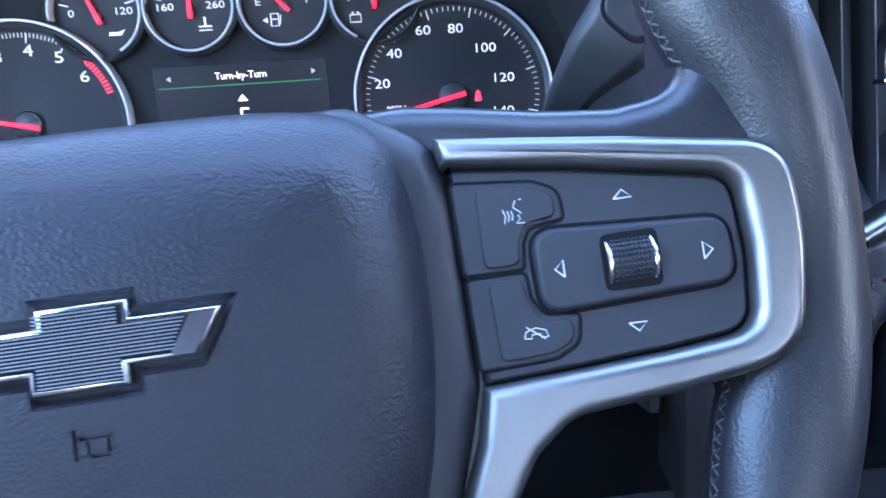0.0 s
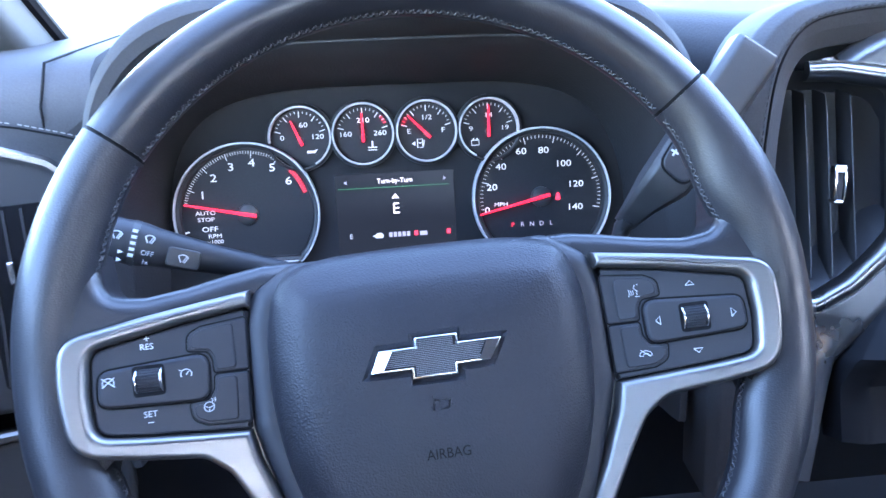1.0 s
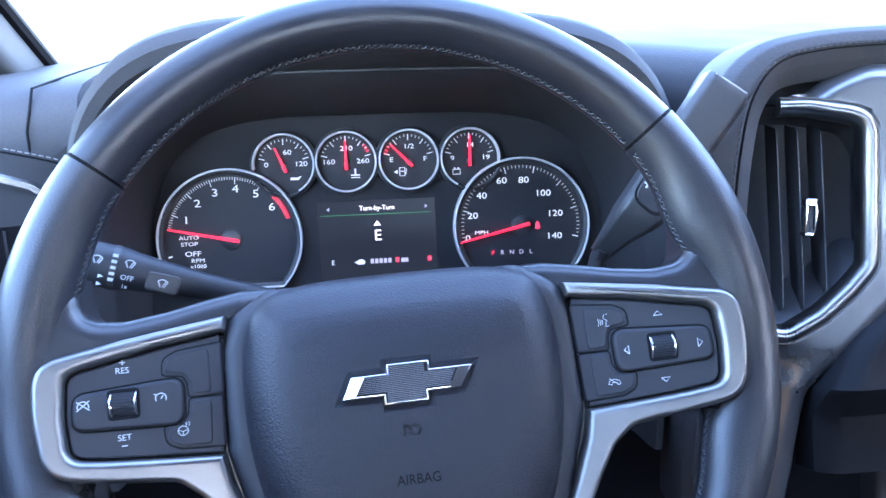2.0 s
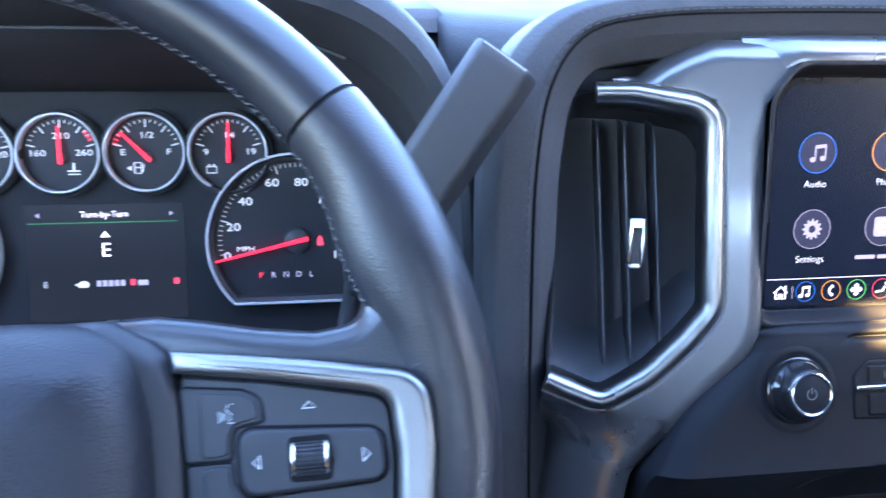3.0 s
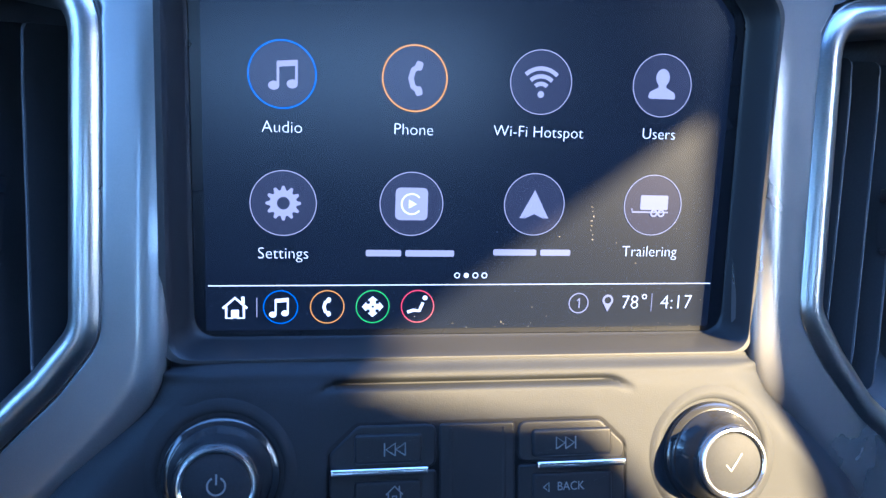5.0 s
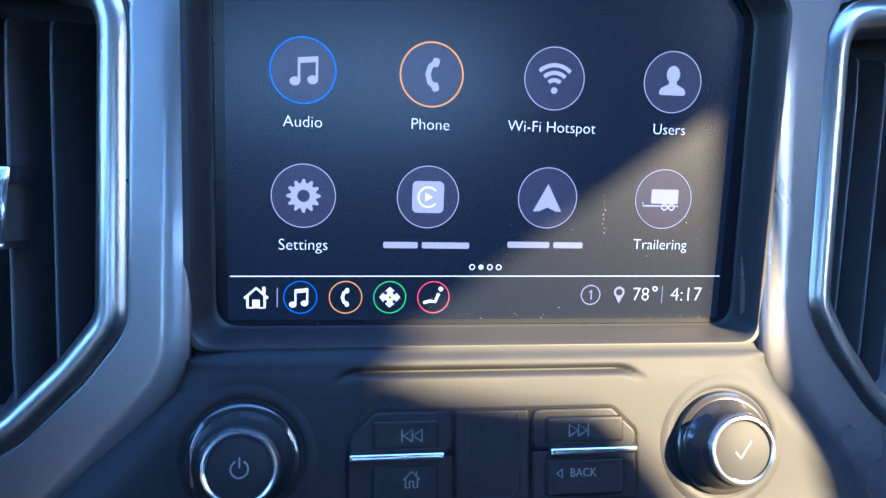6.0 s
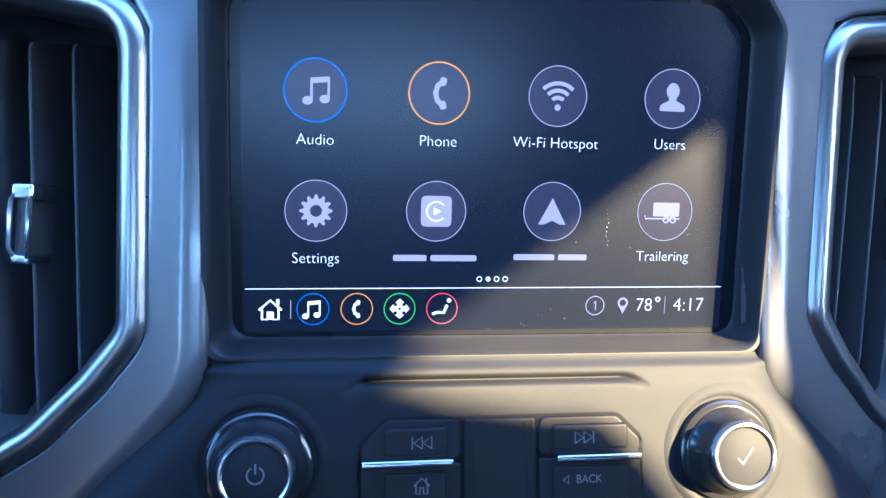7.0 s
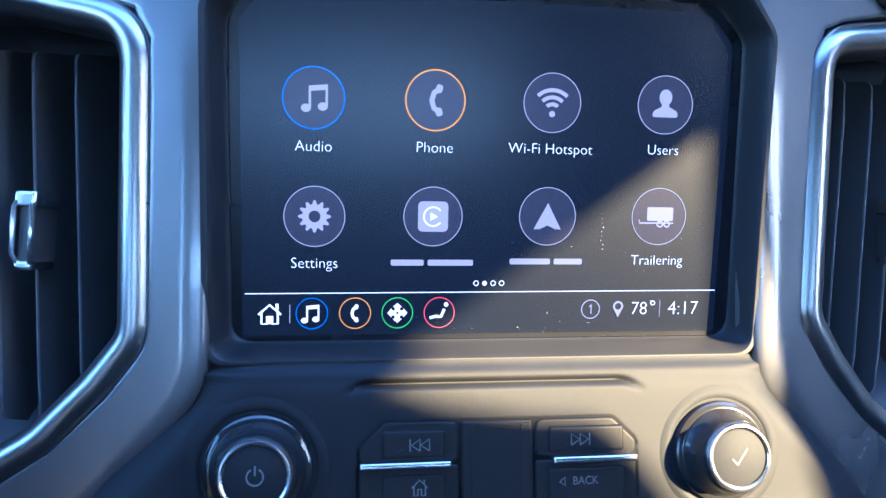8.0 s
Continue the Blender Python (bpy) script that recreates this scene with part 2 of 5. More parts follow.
def words(name, body, size, x, y, z, material, parent, turn=0.0, stretch=1.0, label="", align="CENTER", thin=0.0, lean=0.0):
    """Printed writing in the built-in font, as a thin mesh."""
    cu = bpy.data.curves.new(name, "FONT")
    cu.body, cu.size, cu.align_x, cu.align_y, cu.extrude = body, size, align, "CENTER", 0.04
    cu.resolution_u, cu.offset = 3, -thin * size
    ob = bpy.data.objects.new(name, cu)
    me = bpy.data.meshes.new_from_object(ob)
    bpy.data.objects.remove(ob)
    bpy.data.curves.remove(cu)
    me.transform(Matrix.Scale(0.001, 4) @ pose(x, y, z, 0, lean, turn) @ Matrix.Diagonal((stretch, 1, 1, 1)))
    me.name = name
    me.materials.clear()
    me.materials.append(material)
    if name == "numeral":                 # each figure of a number is a piece of its own
        bm = bmesh.new()
        bm.from_mesh(me)
        bpy.data.meshes.remove(me)
        bmesh.ops.remove_doubles(bm, verts=bm.verts[:], dist=1e-6)
        left = set(bm.verts)
        while left:
            island, todo = set(), [next(v for v in bm.verts if v in left)]
            while todo:
                v = todo.pop()
                if v not in island:
                    island.add(v)
                    todo += [e.other_vert(v) for e in v.link_edges]
            left -= island
            one = bm.copy()
            gone = [w for w, v in zip(one.verts, bm.verts) if v not in island]
            bmesh.ops.delete(one, geom=gone, context="VERTS")
            figure = bpy.data.meshes.new("figure")
            one.to_mesh(figure)
            one.free()
            figure.shade_flat()
            ob = new("figure", figure)
            ob.data.materials.append(material)
            ob.parent = parent
            tagged(ob, label)
        bm.free()
        return ob
    ob = new(name, me)
    ob.parent = parent
    return tagged(ob, label)


def upright(x, y, z, tilt, yaw=0.0, roll=0.0):
    """A plane that faces the seats, leaned back by tilt: x right, y up, z towards the seats."""
    return pose(x, y, z, 0, 0, yaw) @ pose(0, 0, 0, 90 - tilt, 0, 0) @ pose(0, 0, 0, 0, 0, roll)


def world_mm(bm, m):
    """Moves a mesh made in a local plane into world millimetres."""
    mm = m.copy()
    mm.translation = m.translation * 1000
    bmesh.ops.transform(bm, matrix=mm, verts=bm.verts)
    return bm


WHEEL = upright(0, 0, 0.68, 27, 0, 3)
CLUSTER = upright(-0.0005, 0.277, 0.682, 12)
STACK = upright(0.4445, 0.153, 0.7143, 7.8)
VENT = upright(0.30, 0.1524, 0.70, 14, -15)
MID = 0.4478                      # middle of the centre stack
FASCIA = STACK @ pose(0, -0.086, 0.0245) @ pose(0, 0, 0, -11) @ pose(0, 0.086, -0.0245)   # the control panel leans back more than the screen


def other_side(m):
    """The pose mirrored about the middle of the stack, for pieces built mirrored."""
    t = m.translation
    e = m.to_euler()
    return Matrix.LocRotScale((2 * MID - t.x, t.y, t.z), Euler((e.x, -e.y, -e.z)), None)


VENT_RIGHT = other_side(VENT) @ pose(-0.034, -0.033, 0) @ pose(0, 0.005, 0, 0, 0, -4) @ pose(0.034, 0.033, 0)


# ---- the outside ----
def ground_sheet():
    bm = bmesh.new()
    bmesh.ops.create_grid(bm, x_segments=8, y_segments=8, size=600000)
    bmesh.ops.translate(bm, vec=(0, 0, -750), verts=bm.verts)
    structure("ground", bm, CONCRETE, "pale sunlit concrete parking lot outside the truck", "ground")
    bm = slab([(2500, 22000), (200000, 22000), (200000, 160000), (14000, 160000)], -760, -690, 20, 2)
    structure("lawn", bm, GRASS, "yellow-green lawn beyond the parking lot", "lawn")


ground_sheet()


def truck_hood():
    rings = []
    for y, zc, half in ((930, 690, 780), (960, 735, 800), (1100, 752, 820), (1500, 745, 830), (1950, 715, 810), (2080, 640, 790), (2100, 480, 780)):
        rings.append([(MID * 1000 + half * s, y - 60 * s * s * (y > 1000), zc - 40 * s ** 4 + (14 if abs(s) < 0.45 else 0)) for s in [k / 12 for k in range(-12, 13)]])
    structure("truck_hood", loft(bmesh.new(), rings, cap1=False, closed=False), PAINT_WHITE, "glossy white hood of the truck beyond the windshield", "hood")


truck_hood()


# ---- the cabin shell ----
LEFT, RIGHT, BACK, ROOF = -390.0, 1230.0, -1900.0, 1258.0


def side_wall(name, x, out, windows, label, patch_edge=None):
    """A door side with openings that let light in, built of butted strips around them."""
    bm = bmesh.new()

    def block(y0, y1, z0, z1):
        xa, xb = sorted((x, x + 20 * out))
        loft(bm, [[(xa, y0, z), (xb, y0, z), (xb, y1, z), (xa, y1, z)] for z in (z0, z1)], cap0=True)
    top, sill = windows[0][3], windows[0][2]
    block(BACK, 900, 0, sill)
    block(BACK, 380, top, ROOF + 40)
    edges = [BACK] + [v for w in windows for v in w[:2]] + [500]
    for a, b in zip(edges[::2], edges[1::2]):
        if b - a > 1:
            block(a, b, sill, top)
    if patch_edge:                           # fills the opening's lower edge, shaped to outline the sun patch on the stack
        line = [(patch_edge[0][0], sill), (patch_edge[-1][0], sill)] + patch_edge[::-1]
        loft(bm, [[(q, *p) for p in line] for q in sorted((x, x + 20 * out))], cap0=True)
    return structure(name, bm, TRIM_GREY, label, "wall")


# Out of view: openings cut to shape the sun patch and limit the fill.
side_wall("wall_right", RIGHT, 1, [(-909, -688, 770, 1250), (-560, -470, 770, 1250)], "grey passenger side of the cabin with two openings cut to shape the sunlight",
          [(-909, 1249.5), (-874, 1245), (-866, 1236), (-852, 1225), (-828, 1207), (-801, 1189), (-787, 1166), (-777, 1143), (-762, 1054), (-688, 1010)])
# The unseen rear opening is added for its reflection on the silver surround.
side_wall("wall_left", LEFT, -1, [(-1300, -1020, 770, 1248), (-500, 300, 770, 1248)], "grey driver side of the cabin with a window and an added rear opening")


def rear_wall():
    bm = bmesh.new()
    # The opening is out of view and sized for its reflection in the screen.
    for x0, x1, z0, z1 in ((LEFT, RIGHT, 0, 1100), (LEFT, RIGHT, 1230, ROOF), (LEFT, 0, 1100, 1230), (930, RIGHT, 1100, 1230)):
        loft(bm, [[(x0, BACK - 50, z), (x1, BACK - 50, z), (x1, BACK, z), (x0, BACK, z)] for z in (z0, z1)], cap0=True)
    structure("wall_rear", bm, TRIM_GREY, "plain dark rear wall of the cabin with a rear window opening", "wall")
    structure("ceiling", slab(box2(LEFT, BACK, RIGHT, -170), ROOF, ROOF + 40, 4, 2, cap0=True), HEADLINER, "dark grey cloth headliner", "ceiling")
    structure("floor", slab(box2(LEFT - 60, BACK, RIGHT + 60, 900), -40, 0, 4, 2, cap0=True), CARPET, "dark carpeted cabin floor", "floor")
    bm = slab(box2(LEFT - 60, 0, RIGHT + 60, 760), 900, 960, 4, 2, cap0=True)
    bmesh.ops.rotate(bm, cent=(0, 0, 0), matrix=Matrix.Rotation(radians(90), 3, "X"), verts=bm.verts)
    bmesh.ops.translate(bm, vec=(0, 1860, 0), verts=bm.verts)
    structure("firewall", bm, DARK, "black panel closing the cabin in front", "wall")


rear_wall()


def pillar(name, base, top, label):
    """A windshield pillar: a rounded, tapering post."""
    b, t = Vector(base), Vector(top)
    sec = rounded(box2(-45, -30, 45, 30), 14, 4)
    bm = sweep([b, b.lerp(t, 0.3), b.lerp(t, 0.65), t], [(p.x, p.y) for p in sec], up=(0, -0.6, 0.8))
    ob = structure(name, bm, TRIM_GREY, label, "pillar")
    shift = Vector((math.copysign(46, MID * 1000 - base[0]), 8, 0))
    part("seal", sweep([b + shift, b.lerp(t, 0.3) + shift, b.lerp(t, 0.65) + shift, t + shift], [(p.x, p.y) for p in circle(7, 8)], up=(0, -0.6, 0.8)), GROOVE, ob, "black rubber windshield seal")


pillar("pillar_left", (-345, 540, 730), (-385, -200, 1270), "grey plastic windshield pillar on the driver side")
pillar("pillar_right", (1258, 520, 730), (1283, -200, 1270), "grey plastic windshield pillar on the passenger side")


def cowl():
    row = [(-330, 505), (-240, 570), (-120, 700), (60, 865), (300, 885), (600, 885), (838, 865), (1018, 700), (1138, 570), (1228, 505)]
    bm = sweep([(p.x, p.y, 786) for p in rounded(row, 90, 5, closed=False)], [(-9, -30), (9, -30), (9, 0), (4, 6), (-4, 6), (-9, 0)])
    structure("trim", bm, DARK, "black strip along the foot of the windshield", "trim")


cowl()


# ---- dashboard ----
def dash_z(x, y):
    """Height of the dash top."""
    fall = min(max((-x - 60) / 260, 0), 1)
    return 806 - 20 * fall + 10 * min(1, max(0, (y - 260) / 300)) * (1 - 0.4 * fall)


def dashboard():
    dash = thing("dashboard", pose(0, 0, 0), "dark grey soft-touch dashboard with silver trim and stitched pads", "dashboard")
    xs = [-420, -330, -290, -262, -240, -216, -214, -160, -100, -50, 0, 50, 100, 160, 212, 216] + list(range(260, 1300, 60))
    rings = []
    for x in xs:
        back = 530 + 330 * min(1, max(0, (x + 250) / 340)) if x < 449 else 530 + 330 * min(1, max(0, (1148 - x) / 340))
        front = 250 if x < 215 else 205 + 110 * max(0, 1 - (x - 216) / 60)
        z = dash_z(x, front)
        ys = [front + 60 + (back - front - 60) * k / 5 for k in range(6)]
        drop = 16 if x < -216 else 0
        lip = [(x, front + 12, 690) if x < 0 else (x, front + 40, 690), (x, front + 7, z - 48 - drop), (x, front, z - 36 - drop), (x, front + 2, z - 22), (x, front + 10, z - 9), (x, front + 26, z - 2)]
        if -215 < x < 215:                # behind the cluster hood
            lip = [(x, 340 + k, z - 12 + 2 * k) for k in range(6)]
            ys = [350 + (back - 350) * k / 5 for k in range(6)]
        rings.append(lip +
                     [(x, y, dash_z(x, y)) for y in ys] + [(x, back + 15, dash_z(x, back) - 8), (x, back + 30, dash_z(x, back) - 60)])
    top = part("upper_pad", loft(bmesh.new(), rings, cap1=False, closed=False), LEATHER, dash, "dark grey soft-touch upper pad")
    # seam of the upper pad beside the driver's pillar
    part("seam", sweep([(-252, 252, 744), (-250, 248, 762), (-247, 262, dash_z(-250, 260) - 0.5), (-242, 300, dash_z(-245, 300) + 0.6), (-236, 420, dash_z(-240, 420) + 0.6)],
                       [(p.x, p.y) for p in circle(1.0, 6)], up=(1, 0, 0)), GROOVE, top)
    row = [(-420, 250, 764), (-340, 250, 759), (-304, 249, 754), (-268, 249, 748), (-240, 249, 741), (-222, 250, 735)]
    part("seam", sweep(row, [(p.x, p.y) for p in circle(0.8, 6)], up=(0, -1, 0)), GROOVE, top)
    bm = bmesh.new()
    for a, b in zip(row, row[1:]):
        for k in range(int((b[0] - a[0]) / 4.6)):
            p, q = Vector(a).lerp(Vector(b), k * 4.6 / (b[0] - a[0])), Vector(a).lerp(Vector(b), (k * 4.6 + 3) / (b[0] - a[0]))
            sweep([p + Vector((0, -0.8, 3)), q + Vector((0, -0.8, 3))], [(c.x, c.y) for c in circle(0.45, 5)], up=(0, -1, 0), bm=bm)
    tagged(part("stitching", bm, DUST, top, "row of pale stitches"), kind="stuff")
    # body below the pad
    def body(x0, x1, top):
        line = [p for p in ((560, 300), (330, 320), (290, 430), (272, 560), (270, 700), (290, 750)) if p[1] <= top]
        return loft(bmesh.new(), [[(x, *p) for p in line] for x in (x0, x1)], cap1=False, closed=False)
    for x0, x1, top in ((-420, -222, 760), (-222, 218, 600), (218, 1290, 760)):
        part("dash_body", body(x0, x1, top), PANEL, dash, "black plastic dash body")

    # cluster hood
    def arch(y, a, z0, top, low):
        pts = [(-a, y, low)]
        for k in range(41):
            t = math.pi * (1 - k / 40)
            c, s = math.cos(t), math.sin(t)
            pts.append((math.copysign(abs(c) ** (2 / 4.2), c) * a, y, z0 + abs(s) ** (2 / 4.2) * (top - z0)))
        return pts + [(a, y, low)]
    hood_rings = [arch(470, 205, 600, 790, 500), arch(360, 216, 600, 826, 500), arch(270, 219, 600, 839, 500), arch(215, 219, 600, 841, 500), arch(198, 217, 600, 838, 500),
                  arch(191, 213, 600, 831, 500), arch(192, 208, 600, 823, 500), arch(200, 205, 600, 815, 500), arch(215, 202, 600, 806, 500), arch(222, 200, 600, 803, 500),
                  arch(225, 199, 600, 798, 500), arch(250, 193, 600, 785, 500), arch(292, 182, 600, 762, 500), arch(310, 181, 600, 758, 500)]
    hood = part("cluster_hood", loft(bmesh.new(), hood_rings[:10], cap1=False, closed=False), HOOD_PAD, dash, "dark padded hood over the instrument cluster")
    part("hood_lining", loft(bmesh.new(), hood_rings[9:], cap1=False, closed=False), HOOD, dash, "black plastic lining under the hood")
    # A pale strip paints the highlight along the lining's front crease.
    part("hood_highlight", sweep([p for p in arch(222.5, 198.6, 600, 801.5, 500) if abs(p[0]) < 150], [(p.x, p.y) for p in circle(0.7, 6)], up=(0, -1, 0)), TRIM_GREY, hood, "thin pale strip standing in for the highlight on the hood's edge")

    # padded arch around the centre stack
    left = [(243, 178, 440), (234, 170, 560), (229, 168, 680), (229, 170, 740), (236, 174, 781), (256, 178, 806), (290, 180, 815), (345, 182, 818), (447.8, 183, 819)]
    path = left + [(2 * MID * 1000 - x, y, z) for x, y, z in left[-2::-1]]
    fine = []
    for i in range(len(path) - 1):
        p0, p1, p2, p3 = (Vector(path[max(0, min(len(path) - 1, j))]) for j in (i - 1, i, i + 1, i + 2))
        for k in range(5):
            t = k / 5
            fine.append(0.5 * ((2 * p1) + (p2 - p0) * t + (2 * p0 - 5 * p1 + 4 * p2 - p3) * t * t + (3 * p1 - p0 - 3 * p2 + p3) * t ** 3))
    fine.append(Vector(path[-1]))
    sec = rounded([(-15, -45), (31, -45), (28, -4), (15, 6), (4, 12), (-10, 10), (-17, 2)], [2, 2, 5, 8, 6, 6, 6], 4)
    rings = []
    for i, p in enumerate(fine):          # flatter along the top than on the sides
        t = (fine[min(i + 1, len(fine) - 1)] - fine[max(i - 1, 0)]).normalized()
        side = t.cross(Vector((0, -1, 0.12))).normalized()
        u = side.cross(t).normalized()
        slim = 1 - 0.5 * t.x ** 2
        rings.append([p + side * (q.x * (slim if q.x < 12 else 0.9)) + u * q.y for q in sec])
    pad = part("arch_pad", loft(bmesh.new(), rings, cap0=True), LEATHER, dash, "stitched padded arch around the centre stack")

    def along(off, lift):
        out = []
        for i, p in enumerate(fine):
            t = (fine[min(i + 1, len(fine) - 1)] - fine[max(i - 1, 0)]).normalized()
            u = Vector((0, -1, 0.12))
            s = t.cross(u).normalized()
            out.append(p + s * off * (1 - 0.5 * t.x ** 2) + s.cross(t).normalized() * lift)
        return out
    part("seam", sweep(along(9.0, 9.7), [(p.x, p.y) for p in circle(0.9, 6)], up=(0, -1, 0)), GROOVE, pad)
    line = along(5.2, 12.0)
    bm = bmesh.new()
    run = 0.0
    for a, b in zip(line, line[1:]):
        length = (b - a).length
        while run < length:
            p = a.lerp(b, run / length)
            d = (b - a).normalized()
            sweep([p - d * 1.5, p + d * 1.5], [(q.x, q.y) for q in circle(0.45, 5)], up=(0, -1, 0.1), bm=bm)
            run += 4.6
        run -= length
    tagged(part("stitching", bm, THREAD, pad, "row of dark stitches"), kind="stuff")

    # silver surround: two legs and a top bar
    rim = rounded([(-26, 81.4), (-15, 81.4), (30.3, 74.7), (36.6, -33.4), (23.8, -51.6), (5.4, -71.4), (-21.5, -90), (-53, -79.6), (-53, -92), (-52, -150), (-50, -214)], [0, 10, 21, 18, 30, 40, 18, 0, 0, 0, 0], 8, closed=False)
    rand = rounded([(-26, 84), (-14, 86.5), (-4, 94.5), (9, 101.5), (22, 106.5), (66, 106), (64, 92), (50, 73), (57, -48), (-4, -122), (-6.4, -140), (-9, -170), (-13, -214)], [0, 6, 10, 10, 10, 2, 6, 6, 36, 18, 0, 0, 0], 8, closed=False)
    PAIRS = (((-26, 81.4), (-26, 84), 0), ((-15, 81.4), (-14, 86.5), 4), ((2, 79), (9, 101.5), 8), ((16, 77), (22, 106.5), 6), ((25, 74), (66, 106), 12), ((31, 64), (57, 82.5), 8), ((32.2, 42), (51.8, 42), 8),
             ((36, -22), (55.5, -22), 12), ((23.8, -51.6), (38, -71), 12), ((5.4, -71.4), (17, -96.5), 10), ((-14, -85.5), (-1.6, -119), 12), ((-24, -88.6), (-4.4, -126), 10), ((-53, -79.6), (-6.4, -140), 24), ((-53, -92), (-7.2, -150), 6), ((-52, -150), (-9, -170), 10), ((-50, -214), (-13, -214), 8))
    EDGE = rounded([(-9, -170), (-6.4, -140), (-4, -122), (57, -48), (50, 73), (58, 84)], [0, 0, 18, 36, 6, 0], 5, closed=False)
    CREST = ((-14, 86.5), (-4, 94.5), (9, 101.5), (22, 106.5), (70, 106.5))

    def leg_form(x, y):
        """Bows back at the top; the lower end folds away towards the driver."""
        q = min(1, max(0, (-80 - y) / 46))
        edge = 16 - 20 * min(1, max(0, (-84 - y) / 36)) - 9 * min(1, max(0, (-120 - y) / 94))
        roll = 13.0
        for (ax, ay), (bx, by) in zip(CREST, CREST[1:]):
            k = min(1, max(0, ((x - ax) * (bx - ax) + (y - ay) * (by - ay)) / ((bx - ax) ** 2 + (by - ay) ** 2)))
            roll = min(roll, math.hypot(x - ax - k * (bx - ax), y - ay - k * (by - ay)))
        near = 9.0                        # rounds off towards the screen
        for a, b in zip(EDGE, EDGE[1:]):
            k = min(1, max(0, (Vector((x, y)) - a).dot(b - a) / (b - a).length_squared))
            near = min(near, (Vector((x, y)) - a - (b - a) * k).length)
        fall = 2.6 * (1 - near / 9) ** 2 * min(1, max(0, (72 - y) / 25))
        return -9 * (1 - roll / 13) ** 2 - fall - 0.12 * max(0.0, -y - 90) - q * q * (3 - 2 * q) * 0.021 * max(0.0, edge - 4 - x) ** 2

    def leg_mesh(s):
        def stretch(line, a, b, n):
            """n points at even steps along the line from near a to near b."""
            at = [min(range(len(line)), key=lambda i: (line[i] - Vector(p)).length) for p in (a, b)]
            run = [Vector(a)] + line[at[0] + 1:at[1]] + [Vector(b)]
            total, out = sum((q - p).length for p, q in zip(run, run[1:])), []
            for k in range(1, n + 1):
                left, i = total * k / n - 1e-6, 0
                while left > (run[i + 1] - run[i]).length and i < len(run) - 2:
                    left -= (run[i + 1] - run[i]).length
                    i += 1
                out.append(run[i].lerp(run[i + 1], min(1, left / max(1e-6, (run[i + 1] - run[i]).length))))
            return out
        inside, outside = [Vector(PAIRS[0][0])], [Vector(PAIRS[0][1])]
        for (a0, b0, _), (a1, b1, n) in zip(PAIRS, PAIRS[1:]):
            inside += stretch(rim, a0, a1, n)
            outside += stretch(rand, b0, b1, n)
        rings = []
        for a, b in zip(inside, outside):
            w = (b - a).length
            e = min(1.8, w * 0.45)
            across = [(0, -9)] + [(e * (1 - math.cos(k * math.pi / 8)), 1.5 - e + e * math.sin(k * math.pi / 8)) for k in range(5)]
            across += [(e + (w - 2 * e) * k / 28, 1.5) for k in range(1, 28)] + [(w - d, h) for d, h in across[::-1]]
            rings.append([(*a.lerp(b, d / w), h) for d, h in across])
        bm = loft(bmesh.new(), rings, cap0=True)
        for v in bm.verts:
            v.co.z += leg_form(v.co.x, v.co.y)
            if s < 0:                     # follows the passenger vent, which leans outwards and stands higher
                q = min(1, max(0, (50 - v.co.x) / 14)) * min(1, max(0, (v.co.y + 105) / 20))
                v.co.x, v.co.y = v.co.x - 0.07 * (v.co.y + 33) * q, v.co.y + 5 * q
            v.co.x *= s
        return bm
    part("silver_surround", world_mm(leg_mesh(1), VENT), SILVER, dash, "satin silver painted surround of the centre stack")
    part("silver_surround", world_mm(leg_mesh(-1), other_side(VENT)), SILVER, dash, "satin silver painted surround of the centre stack")
    bridge = [(448 + k * 8, 0) for k in range(-13, 14)]
    def bend(x):
        d = max(0.0, abs(x - 448) - 58)
        return 0.003 * d * d if d < 45 else 6.07 + 0.268 * (d - 45)
    prof = [(167, 791), (161, 792), (161.2, 795), (162.6, 798), (166, 801), (170, 803), (184, 804), (190, 802), (190, 791)]
    rings = []
    for x, _ in bridge:
        d = abs(x - 448)
        q = min(1, max(0, (d - 80) / 20))
        q = q * q * (3 - 2 * q)
        low, top = 791 - 12 * q, 804 - 15.5 * min(1, max(0, (d - 126) / 34))
        ring = []
        for y, z in prof:
            h = low + (z - 791) / 13 * (top - low)
            on_leg = 163.4 + 0.268 * (d - 93.4) + 0.25 * (min(h, 797) - 797) + (0.4 if h < 783 else -0.4) + (y - 161) * 0.8
            ring.append((x, (1 - q) * (y - 6.9 + bend(x)) + q * on_leg, h))
        rings.append(ring)
    part("silver_bridge", loft(bmesh.new(), rings, cap0=True), SILVER, dash, "silver bar across the top of the screen")
    return dash


dashboard()


# ---- steering column, stalks ----
def column():
    th = thing("steering_column", pose(0, 0.17, 0.595, -22, 0, 0), "dark plastic steering column shroud behind the wheel", "steering column")
    rings = []
    for y, hw, hh, dz in ((-100, 48, 36, 0), (-60, 56, 42, 0), (0, 64, 46, 0), (90, 70, 50, 0)):
        rings.append([(p.x, y, p.y + dz) for p in rounded(box2(-hw, -hh, hw, hh * 0.75), 22, 5)])
    part("shroud", loft(bmesh.new(), rings[::-1]), PLASTIC, th, "dark plastic shroud")


column()


